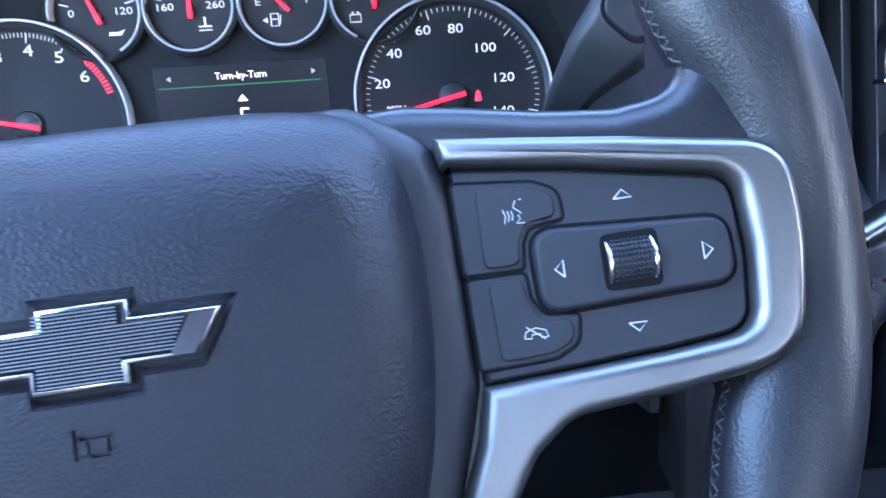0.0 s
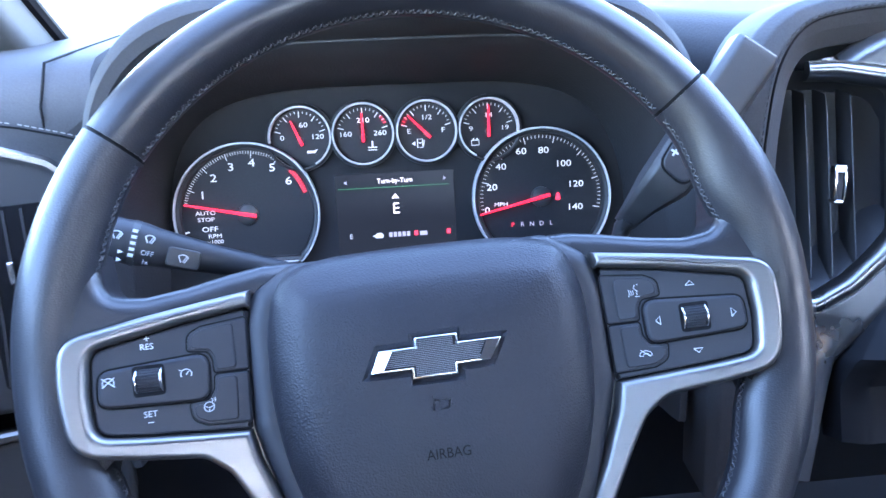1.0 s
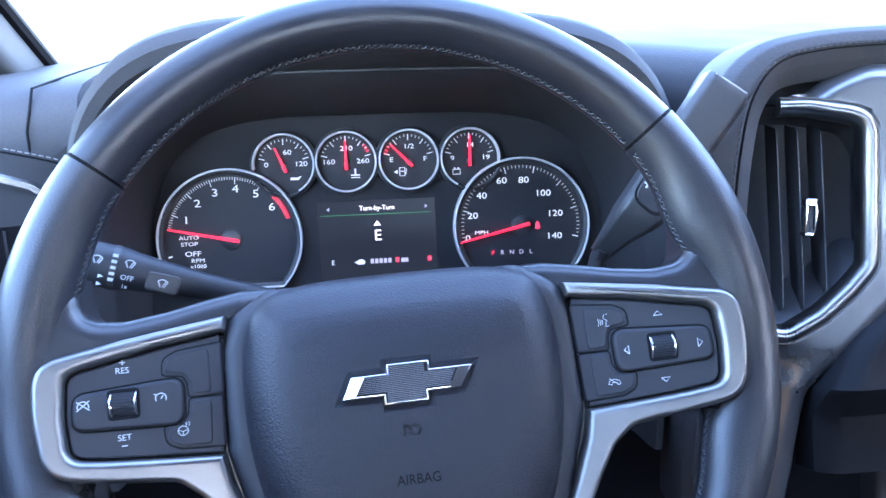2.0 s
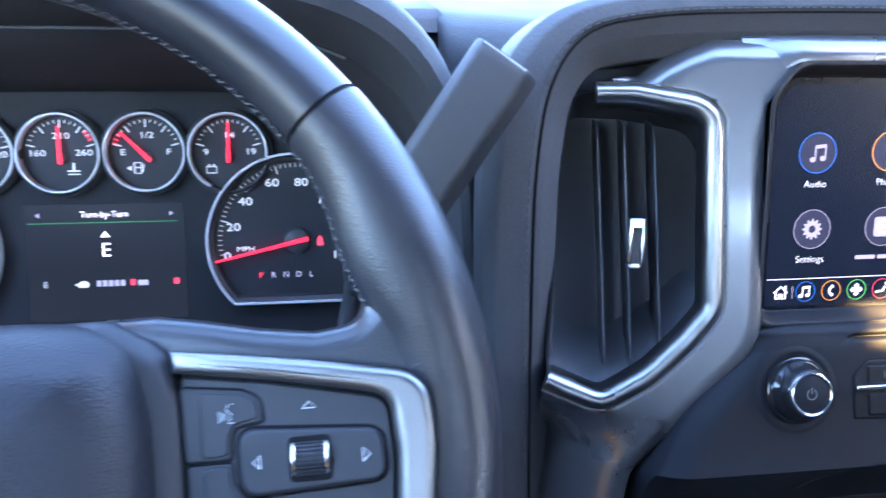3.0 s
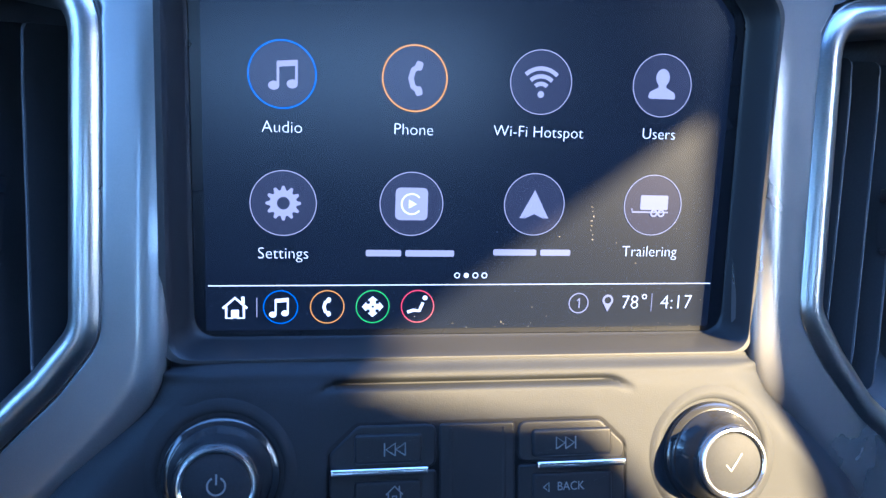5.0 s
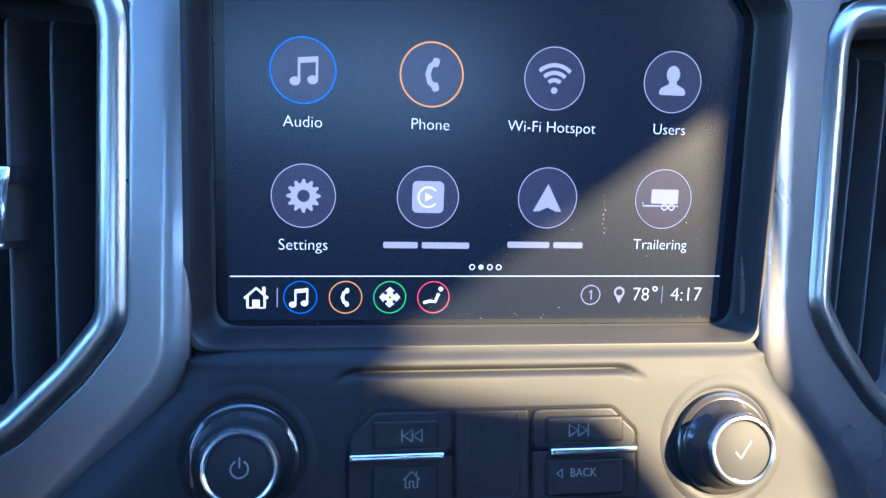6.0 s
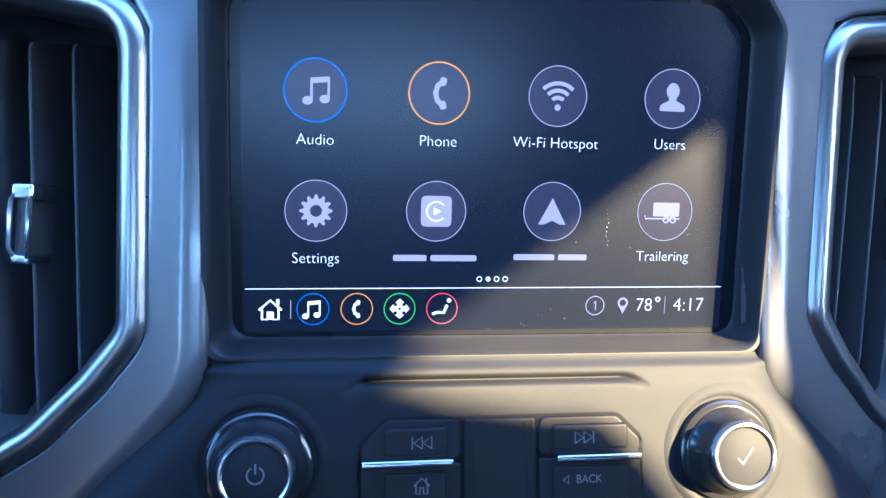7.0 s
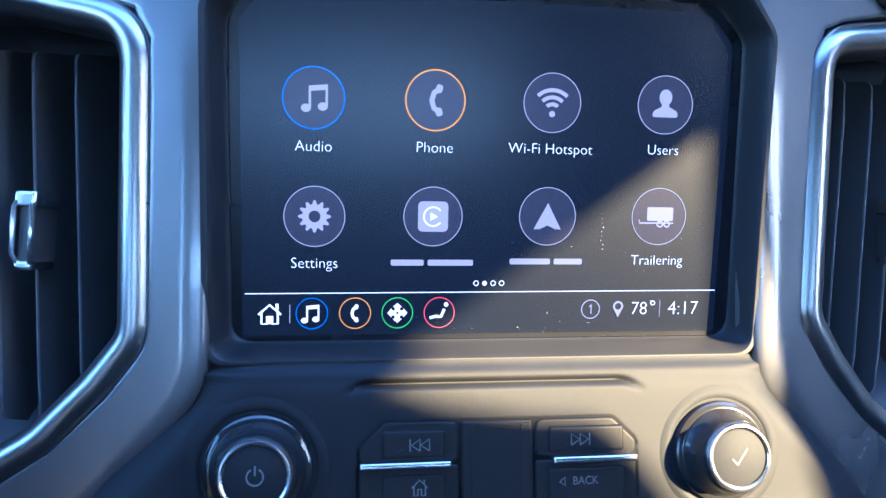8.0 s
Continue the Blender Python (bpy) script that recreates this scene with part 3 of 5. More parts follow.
def gear_lever():
    th = thing("gear_shift_lever", upright(0.159, 0.135, 0.716, 12, -8), "dark column gear shift lever with a thick flat grip", "gear lever")
    # the grip runs up and to the right
    axis = Vector((0.55, 0.835)).normalized()
    side = Vector((axis.y, -axis.x))
    sec = rounded([(-13, -15), (19, -15), (20.5, -4), (14, 12), (-10, 12), (-13.5, 7)], [5, 5, 7, 4, 4, 4], 4)

    def rings(spans):
        out = []
        for d, w, lift, shift in spans:
            c = axis * d + side * shift
            out.append([(c.x + side.x * p.x * w, c.y + side.y * p.x * w, p.y * min(1, w + 0.1) + lift) for p in sec])
        return out
    part("grip", loft(bmesh.new(), rings([(-36, 0.42, -42, 3), (-28, 0.5, -26, 0.5), (-20, 0.6, -14, -1), (-12, 0.74, -6.5, -1.2), (-5, 0.88, -2.5, -0.8), (1, 0.96, -0.5, -0.2), (10, 0.99, 0, 0), (56, 1.0, 0.5, 0), (91, 1.0, 0.5, 0), (95.4, 0.99, 0.2, 0), (97, 0.95, -0.8, 0)]), cap0=True), LEVER, th, "dark grey plastic grip")
    part("end_edge", sweep([(axis.x * 95.8 + side.x * a, axis.y * 95.8 + side.y * a, 11.6) for a in (-10, 0, 12.6)], [(p.x, p.y) for p in circle(0.7, 6)]), SATIN, th, "thin satin silver strip along the end of the grip")
    stem = sweep([(-14, -26, -32), (-17, -34, -44), (-22, -60, -50), (-40, -95, -42)], [(p.x, p.y) for p in circle(6, 12)])
    part("stem", stem, DARK, th)
    quad = lambda d0, d1, w0, w1: rounded([axis * (d0 + 3) - side * (w0 - 1.6), axis * d1 - side * (w1 - 1.6), axis * d1 + side * (w1 + 0.4), axis * d0 + side * (w0 - 0.5)][::-1], [8, 1.5, 1.5, 9], 6)
    part("rocker_recess", slab(quad(1.5, 25.6, 12.4, 13.2), 9, 12.4, 0.3), GROOVE, th)
    rk = part("rocker", slab(quad(2.6, 24.6, 11.4, 12.2), 9, 13.2, 1.1), SWITCH, th, "plus and minus rocker button")
    a = axis * 17 - side * 6.5
    bm = bar(a.x - axis.x * 2.6, a.y - axis.y * 2.6, a.x + axis.x * 2.6, a.y + axis.y * 2.6, 1.2, 13.3, 13.6)
    bar(a.x - side.x * 2.6, a.y - side.y * 2.6, a.x + side.x * 2.6, a.y + side.y * 2.6, 1.2, 13.3, 13.62, bm)
    part("plus_sign", bm, MARK, rk)
    a = axis * 15 + side * 6.5
    part("minus_sign", bar(a.x - axis.x * 2.6, a.y - axis.y * 2.6, a.x + axis.x * 2.6, a.y + axis.y * 2.6, 1.2, 13.3, 13.6), MARK, rk)


gear_lever()


def wiper_stalk():
    th = thing("wiper_stalk", upright(-0.1435, 0.100, 0.703, 14, 10, -19), "black wiper stalk with white symbols", "stalk")
    body = [(-44.5, 11.5), (-41, 12.5), (-10, 12.5), (-2, 11), (14, 9.5), (34, 8), (70, 7)]
    rings = [[(x, r * math.cos(a), r * 0.8 * math.sin(a)) for a in [2 * math.pi * k / 20 for k in range(20)]] for x, r in [(-46, 8.5)] + body]
    part("lever", loft(bmesh.new(), rings, cap0=True), SWITCH, th, "black tapering lever")
    rings = [[(x, 12.9 * math.cos(a), 10.4 * math.sin(a)) for a in [2 * math.pi * k / 20 for k in range(20)]] for x in (-16, -12.5)]
    part("turn_collar", loft(bmesh.new(), rings, cap0=True), DARK, th)
    bm = bmesh.new()
    for k in range(5):
        bar(-15.6, -6 + k * 3.4, -12.9, -6 + k * 3.4, 1.6, 9.2, 10.6, bm)
    part("scale_marks", bm, MARK, th)
    part("wash_button", slab(rounded(box2(4, -8, 22, 3), 2.5), 4, 8.6, 1), DARK, th, "raised wash button")

    def wiper_symbol(x, y, z):
        bm = bmesh.new()
        sweep([(p.x, p.y, z) for p in circle(3.4, 8, x, y - 1.2, start=40, end=140)], [(-0.3, 0), (0.3, 0), (0.3, 0.25), (-0.3, 0.25)], bm=bm)
        bar(x - 2.6, y + 1, x - 0.9, y - 2.2, 0.6, z, z + 0.25, bm)
        bar(x + 2.6, y + 1, x + 0.9, y - 2.2, 0.6, z, z + 0.25, bm)
        bar(x, y - 2, x + 1.6, y + 1.4, 0.5, z, z + 0.25, bm)
        part("wiper_symbol", bm, MARK, th)
    wiper_symbol(-23, 3.5, 9.6)
    wiper_symbol(-6, 4.5, 9.2)
    wiper_symbol(13, -2.5, 8.7)
    words("lettering", "OFF", 4.0, -6, -3.5, 9.6, MARK, th)
    words("lettering", "1x", 3.4, -6.5, -8.5, 8.6, MARK, th)
    bm = bmesh.new()
    for k in (0, 1):
        slab([(-21 + k * 0, -4 - k * 4.5), (-18.2, -5.2 - k * 4.5), (-21, -6.4 - k * 4.5)], 8.6, 9.3 - k * 0.6, 0.02, 1, bm=bm)
    part("pointer_marks", bm, MARK, th)


wiper_stalk()


# ---- steering wheel ----
def tilt_pad(x, y):
    """The switch pads and spokes rise towards the rim."""
    return (abs(x) - 118) * 0.27 - 5


RIM_X, RIM_Y, RIM_Z, RIM_R = -0.9, 6.7, -7.0, 174.9


def rim_point(a, t, extra=0.0):
    """A point of the rim's skin: a runs round the wheel, t round the section; the grips bulge inwards at the spokes."""
    grip = sum(math.exp(-(((a - c + 180) % 360 - 180) / 20) ** 2) for c in (15, 165))
    thumb = sum(math.exp(-(((a - c + 180) % 360 - 180) / 9) ** 2) for c in (19, -19, 199)) + 0.4 * math.exp(-(((a - 161 + 180) % 360 - 180) / 9) ** 2)
    dent = sum(math.exp(-(((a - c + 180) % 360 - 180) / 11) ** 2) for c in (-2, 182))
    c, s = math.cos(radians(t)), math.sin(radians(t))
    hw = 15.0 + 0.8 * grip + extra + (6.0 * thumb if c < 0 else 0)
    hd = 16.5 + 1.5 * grip - 4.0 * dent + extra
    r = RIM_R + hw * c
    return Vector((RIM_X + r * math.cos(radians(a)), RIM_Y + r * math.sin(radians(a)), RIM_Z + hd * s))


def rim_arc(start, end, extra, n):
    return loft(bmesh.new(), [[rim_point(start + (end - start) * k / n, 360 * j / 32, extra) for j in range(32)] for k in range(n + 1)], cap0=True)


def stitch_row(start, end, t, step=1.35):
    """Cross stitches on the inner side of the rim, at the angle t of its section."""
    bm = bmesh.new()
    a = start
    while a < end:
        for k in (-1, 1):
            p = [rim_point(a + e, t + d, lift) for d, e, lift in ((-5.5 * k, -0.55, 0.1), (0, 0.0, 0.7), (5.5 * k, 0.55, 0.1))]
            sweep(p, [(q.x, q.y) for q in circle(0.42, 5)], bm=bm)
        a += step
    return bm


def smooth_closed(pts, n):
    """A smooth closed line through the points."""
    out, m = [], len(pts)
    for i in range(m):
        p0, p1, p2, p3 = (Vector(pts[(i + j) % m]) for j in (-1, 0, 1, 2))
        for k in range(n):
            t = k / n
            out.append(0.5 * ((2 * p1) + (p2 - p0) * t + (2 * p0 - 5 * p1 + 4 * p2 - p3) * t * t + (3 * p1 - p0 - 3 * p2 + p3) * t ** 3))
    return out


def steering_wheel():
    th = thing("steering_wheel", WHEEL, "black leather steering wheel with satin silver spokes, turned slightly", "steering wheel")
    part("rim_top", rim_arc(36.8, 141.9, -0.2, 60), RIM_LEATHER, th, "smooth black leather upper rim")
    part("rim_grip", rim_arc(142.5, 396.2, 0.3, 140), GRIP_LEATHER, th, "grained black leather grip of the rim")
    for a in (36.5, 142.2):
        part("rim_joint", loft(bmesh.new(), [[rim_point(b, 360 * j / 32, -0.9) for j in range(32)] for b in (a - 0.4, a + 0.4)], cap0=True), GROOVE, th)
    for s, e in ((38, 141), (14, 35), (144, 166), (-72, -15), (195, 252)):
        tagged(part("stitching", stitch_row(s, e, 172), THREAD, th, "cross stitching inside the rim"), kind="stuff")

    # hub shell behind the cover
    shell = rounded([(-64, 49), (64, 49), (84, 36.5), (88.6, 20), (88.8, -28), (84, -44), (73, -76), (58, -105), (-58, -105), (-73, -76), (-84, -44), (-88.8, -28), (-88.6, 20), (-84, 36.5)], [12, 12, 14, 10, 10, 10, 10, 12, 12, 10, 10, 10, 10, 14], 4)
    part("hub_shell", slab(shell, -48, -11, 9, 5), HUB, th, "dark plastic hub shell")
    # airbag cover
    half = [(0, 50.8), (30, 50.4), (49, 49), (63, 45.6), (72, 37.4), (76.6, 22), (78.2, 4), (77.6, -18), (73.6, -44), (65.4, -70), (54, -93), (43, -102), (20, -104)]
    cover = smooth_closed([(-x, y) for x, y in half[:0:-1]] + half, 5)[::-1]
    flat = [Vector((p[0], p[1])) for p in cover]
    if sum(p.x * q.y - q.x * p.y for p, q in zip(flat, flat[1:] + flat[:1])) < 0:
        flat = flat[::-1]
    rings = []

    def crown(p, h):
        return (p.x, p.y, h - 0.03 * max(0.0, p.y) - 0.0034 * max(0.0, p.y - 18) ** 2 - 0.0006 * max(0.0, -p.y - 30) ** 2)
    for d, h in ((0, -30), (0, -13), (0.4, -10.4), (1.4, -7.4), (3, -4.4), (5, -1.8), (7.5, 0.6), (10.5, 2.7), (13.5, 4.4), (16.5, 5.7), (19, 6.6)):
        rings.append([crown(p, h) for p in (inset(flat, d) if d else flat)])
    last = inset(flat, 19)
    for k, h in ((0.86, 7.5), (0.7, 8.2), (0.5, 8.8), (0.3, 9.1), (0.1, 9.2)):
        rings.append([crown(Vector((p.x * k, -18 + (p.y + 18) * k)), h) for p in last])

    # emblem: a plain slanted cross in a pit
    def bowtie(g):
        return [Vector((p[0], p[1] - 1)) for p in ((-31 - g * 1.6, -8.2 - g), (-12 - g * 0.2, -8.2 - g), (-12 - g * 0.2, -12.6 - g), (9.4 + g, -12.6 - g), (9.4 + g, -8.2 - g), (24.5 + g * 0.5, -8.2 - g), (31 + g * 1.6, 2.2 + g), (10.6 + g * 0.6, 2.2 + g),
                                                   (10.6 + g * 0.6, 6.4 + g), (-9.4 - g, 6.4 + g), (-9.4 - g, 2.2 + g), (-26 - g * 0.5, 2.2 + g))]
    pit = loft(bmesh.new(), [[(p.x, p.y, z) for p in bowtie(g)] for g, z in ((0.7, 6.8), (1.5, 7.4), (3.2, 9.5), (4.4, 12))], cap0=True)
    # the horn symbol is pressed in
    horn = [box2(-4.5, -28.4, -3.4, -21.6), box2(-3.2, -24.2, 4.4, -23.3), box2(-1.0, -28.2, 3.4, -27.2), box2(-1.6, -27.4, -0.8, -24.4), box2(2.8, -27.4, 3.8, -24.4)]
    press = [slab(q, 7.9, 11, 0.05, 1, cap0=True) for q in horn]
    cov = part("airbag_cover", pressed(loft(bmesh.new(), rings, cap0=True), [pit] + press), AIRBAG, th, "dark grey grained airbag cover with an emblem")
    part("emblem", slab(bowtie(0), 5, 10.4, 1.15, 3), CHROME, cov, "chrome slanted-cross emblem with a dark mesh inlay")
    inlay = [Vector(p) + Vector((0, -1)) for p in ((-25.4, -7.0), (-10.8, -7.0), (-10.8, -11.4), (8.2, -11.4), (8.2, -7.0), (19.8, -7.0), (24, 1.0), (9.4, 1.0), (9.4, 5.2), (-8.2, 5.2), (-8.2, 1.0), (-20.6, 1.0))]
    part("inlay_bed", slab(inlay, 9.5, 10.48, 0.05, 1), GROOVE, cov)
    bm = bmesh.new()
    for k in range(20):
        y = -11.9 + k * 0.82
        x0, x1 = ((-9.9, 7.7) if (y < -7.6 or y > -0.4) else (-24.6 + (y + 7.4) * 0.55, 19.2 + (y + 7.4) * 0.52))
        x = x0
        while x < x1 - 0.3:
            bar(x, y, x + 0.62, y, 0.4, 10.4, 10.72, bm)
            x += 0.82
    part("emblem_inlay", bm, INLAY, cov, "dark mesh inlay of the emblem")
    for k in (-1, 1):                     # chrome end facets, each sloped for how bright its reflection should be
        quad = [(-24.8, -8.1), (-20.0, 0.1), (-25.6, 0.7), (-30.2, -8.6)] if k < 0 else [(19.2, -8.1), (23.6, 0.1), (30.0, 0.7), (24.2, -8.6)]
        tip = loft(bmesh.new(), [[(x, y, 10.2) for x, y in quad], [(x, y, (12.3 if i < 2 else 10.5) if k < 0 else (10.45 if i in (1, 2) else 12.2)) for i, (x, y) in enumerate(quad)]])
        part("emblem_tip", tip, CHROME, cov)
    # Flat letters; their dark colour stands in for the shade of pressed ones.
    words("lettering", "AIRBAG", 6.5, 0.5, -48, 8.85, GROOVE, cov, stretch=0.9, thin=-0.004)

    for s in (1, -1):
        wide = 1.0 if s > 0 else 1.01
        side = (lambda p: [Vector(q) for q in p]) if s > 0 else (lambda p: mirrored([(88 + (q[0] - 88) * wide, q[1] * wide + 1.0) for q in p]))
        # leather-covered spoke behind
        spoke = rounded([(60, 50), (78, 49.4), (93, 46.4), (113, 41.6), (131, 38.6), (147, 40), (150, 62), (166, 58), (174, 0), (160, -58), (157, -54), (151, -29), (122, -30.5), (104, -33.5), (88, -60), (70, -104), (50, -104)], [0, 6, 14, 20, 12, 14, 0, 0, 0, 0, 2, 8, 10, 8, 14, 0, 0], 6)
        part("spoke", slab(side(spoke), -32, -3.5, 8, 5, warp=tilt_pad), RIM_LEATHER, th, "black leather-wrapped spoke")
        frame_line = [(84, 36.6), (103, 33.6), (129, 29.2), (164.8, 21.9), (166.4, 1), (162.2, -29.4), (132.7, -34.6), (109, -37.6), (99, -46), (91, -60), (79, -84), (69, -104), (58, -104), (76, -66), (85.5, -42), (88.6, -28.2), (108.4, -26.7), (135, -24.3), (152.6, -22), (154.2, -3), (153.2, 16), (115.6, 24.3), (85, 29.2)]
        fr = rounded(frame_line, [0, 0, 0, 16, 90, 18, 0, 12, 12, 12, 10, 0, 0, 10, 6, 0, 0, 0, 8, 40, 8, 0, 0], 9)
        part("spoke_trim", slab(side(fr), -8, 4.6, 3.2, 6, warp=tilt_pad), SATIN, th, "satin silver trim around the switches")
        pad_line = rounded([(86, 28.6), (115.6, 23.8), (152.8, 15.6), (153.8, -3), (152.2, -21.5), (135, -23.8), (108.4, -26.2), (88.8, -27.8)], [1, 0, 7.6, 40, 7.6, 0, 0, 1], 8)
        part("switch_base", slab(side(pad_line), -7, -0.6, 0.3, 2, warp=tilt_pad), GROOVE, th)
        part("switch_plate", slab(side(inset(pad_line[::-1], 0.7)), -4, 0.5, 0.7, 3, warp=tilt_pad), SWITCH, th, "matt black switch plate")

        def key(name, line, level, gap, bevel, label):
            poly = line if sum(p.x * q.y - q.x * p.y for p, q in zip(line, line[1:] + line[:1])) > 0 else line[::-1]
            part(name + "_gap", slab(side(inset(poly, -gap)), -3, 0.56, 0.05, 1, warp=tilt_pad), GROOVE, th)
            return part(name, slab(side(poly), -3, level, bevel, 4, warp=tilt_pad), SWITCH, th, label)
        voice = rounded([(87.6, 0.1), (102.4, 0.1), (102.8, 6.4), (104.6, 10.2), (113.3, 11.2), (112.9, 18.6), (107, 21.6), (87.0, 24.2)], [1.5, 1.5, 3, 3, 1.5, 5, 3, 1.5], 5)
        phone = rounded([(87.8, -1.1), (102.4, -1.1), (102.8, -7.4), (105.6, -12.2), (113.8, -12.6), (113, -20), (107, -23.0), (88.4, -24.2)], [1.5, 1.5, 3, 3, 1.5, 5, 3, 1.5], 5)
        for shape in (voice, phone):
            key("push_button", shape, 1.0, 0.7, 0.7, "matt black push button")
        # pressed finger step on the buttons
        face1 = rounded([(92.6, 1.2), (101.4, 1.2), (101.8, 6.8), (104.0, 11.2), (111.9, 12.2), (111.4, 17.9), (106.6, 20.4), (92.8, 22.2)], [2.4, 2.4, 3, 3, 2.4, 4, 3, 2.4], 5)
        face2 = rounded([(92.8, -2.2), (101.4, -2.2), (101.8, -7.8), (105.0, -13.2), (112.4, -13.7), (111.6, -19.2), (106.6, -21.8), (93.6, -22.6)], [2.4, 2.4, 3, 3, 2.4, 4, 3, 2.4], 5)
        for face in (face1, face2):
            part("button_face", slab(side(face), 0.2, 1.7, 0.7, 4, warp=tilt_pad), SWITCH, th)
        rock = rounded([(104.6, 9.6), (150, 6.2), (150.6, -9.6), (105.2, -12.0)], [6, 5.5, 5.5, 6], 7)
        rk = key("rocker", rock, 2.5, 1.0, 1.5, "raised four-way rocker with a thumb wheel")
        cx = 127.2 * s if s > 0 else -130.0
        base = tilt_pad(cx, 0)
        wy = -1.3 if s > 0 else 1.2
        part("wheel_slot", slab(rounded(box2(cx - 6.7, wy - 7.0, cx + 6.7, wy + 7.0), 2, 4), -2, 2.66, 0.15, 2, warp=tilt_pad), GROOVE, rk)
        # knurled thumb wheel: a drum set with small square studs
        def drum(x, a, r):
            return Vector((cx + x, wy + r * math.cos(a), base - 1.7 + r * math.sin(a) + x * 0.27 * s))
        bm = loft(bmesh.new(), [[drum(-4.7 + 9.4 * j / 8, math.pi * (0.08 + 0.84 * i / 24), 6.4) for j in range(9)] for i in range(25)], cap1=False, closed=False)
        for i in range(11):
            for j in range(9):
                a0, x0 = math.pi * (0.14 + 0.72 * (i + 0.5) / 11), -4.4 + 8.8 * (j + 0.5) / 9
                loft(bm, [[drum(x0 + u * w, a0 + v * w * 0.155, r) for u, v in ((-1, -1), (1, -1), (1, 1), (-1, 1))] for w, r in ((0.4, 6.3), (0.36, 6.75), (0.22, 6.95))])
        part("thumb_wheel", bm, SWITCH, rk, "knurled black thumb wheel with chrome ends")
        for e in (-1, 1):
            path = [(cx + 5.2 * e, wy + 6.3 * math.cos(a), base - 1.7 + 6.3 * math.sin(a) + 5.2 * e * 0.27 * s) for a in [math.pi * (0.15 + 0.7 * k / 10) for k in range(11)]]
            part("wheel_cap", sweep(path, [(p.x, p.y) for p in circle(0.6, 8)], up=(1, 0, 0)), CHROME, rk)
        lift = lambda x, h: tilt_pad(x, 0) + h

        def symbol(strokes, x, h, w=0.5, name="symbol"):
            bm = bmesh.new()
            for a in strokes:
                pts = [(x + p[0], p[1], 0) for p in a]
                sweep([(p[0], p[1], lift(p[0], h)) for p in pts], [(-w / 2, 0), (w / 2, 0), (w / 2, 0.15), (-w / 2, 0.15)], bm=bm)
            part(name, bm, MARK, th)
        if s > 0:
            tri = lambda y, k: [[(-2.1, y - 1.0 * k), (2.1, y - 1.0 * k), (0, y + 1.1 * k), (-2.1, y - 1.0 * k)]]
            symbol(tri(15.1, 1), 127.9, 0.6, 0.4, name="up_arrow")
            symbol(tri(-17.7, -1), 127.2, 0.6, 0.4, name="down_arrow")
            symbol([[(-1.0, -3.6), (-1.0, 0.6), (1.1, -1.5), (-1.0, -3.6)]], 144.6, 2.6, 0.4, name="right_arrow")
            symbol([[(1.0, -3.3), (1.0, 0.9), (-1.1, -1.2), (1.0, -3.3)]], 110.4, 2.6, 0.4, name="left_arrow")
            symbol([[(0.3, 17.6), (-0.4, 15.8), (1.4, 14.2), (0.6, 13.6), (1.0, 12.8), (0.0, 11.8), (2.0, 11.6)], [(-1.0, 15.0), (-0.7, 13.8), (-1.0, 12.6)], [(-2.0, 15.2), (-1.6, 13.8), (-2.0, 12.4)], [(-3.0, 15.6), (-2.5, 13.8), (-3.0, 12.0)], [(1.2, 17.6), (1.8, 17.6)]], 102, 1.74, 0.27, "voice_symbol")
            symbol([[(-2.9, -17.2), (-2.4, -15.6), (0, -14.8), (2.4, -15.6), (2.9, -17.2), (1.2, -17.4), (1.0, -16.4), (-1.0, -16.4), (-1.2, -17.4), (-2.9, -17.2)], [(-2.2, -14.4), (2.2, -17.8)]], 102.8, 1.74, 0.3, "hang_up_symbol")
        else:
            words("lettering", "RES", 3.9, -130.4, 16.4, lift(130.4, 0.7), MARK, th, lean=15.1)
            words("lettering", "SET", 3.9, -130.8, -14.0, lift(130.8, 0.7), MARK, th, lean=15.1)
            symbol([[(-1.2, 20.2), (1.2, 20.2)], [(0, 19.0), (0, 21.4)]], -130.2, 0.6, 0.4, "plus_sign")
            symbol([[(-1.2, -17.6), (1.2, -17.6)]], -131, 0.6, 0.4, "minus_sign")
            dial = [(2.3 * math.cos(radians(a)), 2.0 + 2.3 * math.sin(radians(a))) for a in range(-30, 211, 24)]
            symbol([dial, [(0, 1.7), (1.1, 3.2)], [(-3.0, 4.2), (-2.0, 3.7)]], -114.4, 2.6, 0.4, "speed_symbol")
            symbol([dial, [(-2.6, 0.2), (2.6, 4.4)], [(-2.6, 4.4), (2.6, 0.2)]], -146.4, 2.6, 0.4, "cancel_symbol")
            wheel_ring = [(2.2 * math.cos(radians(a)), -14.2 + 2.2 * math.sin(radians(a))) for a in range(0, 361, 30)]
            symbol([wheel_ring, [(-2.0, -13.8), (0, -14.6), (2.0, -13.8)], [(0, -14.6), (0, -16.2)], [(1.4, -10.4), (1.7, -11.4), (1.4, -12.2)], [(2.6, -10.2), (2.9, -11.2), (2.6, -12.2)]], -106, 1.74, 0.34, "heated_wheel_symbol")


steering_wheel()


# ---- instrument cluster ----
RING = [(-0.8, -9), (0.8, -9), (0.8, 0.2), (0.4, 0.8), (-0.4, 0.8), (-0.8, 0.2)]


def clipped_circle(r, x, y, floor_y, n=72):
    """A circle cut off by a level line below."""
    pts = [p for p in circle(r, n, x, y) if p.y >= floor_y]
    half = math.sqrt(r * r - (floor_y - y) ** 2)
    pts.sort(key=lambda p: (math.degrees(math.atan2(p.y - y, p.x - x)) + 90) % 360)
    return [Vector((x + half, floor_y))] + pts + [Vector((x - half, floor_y))]


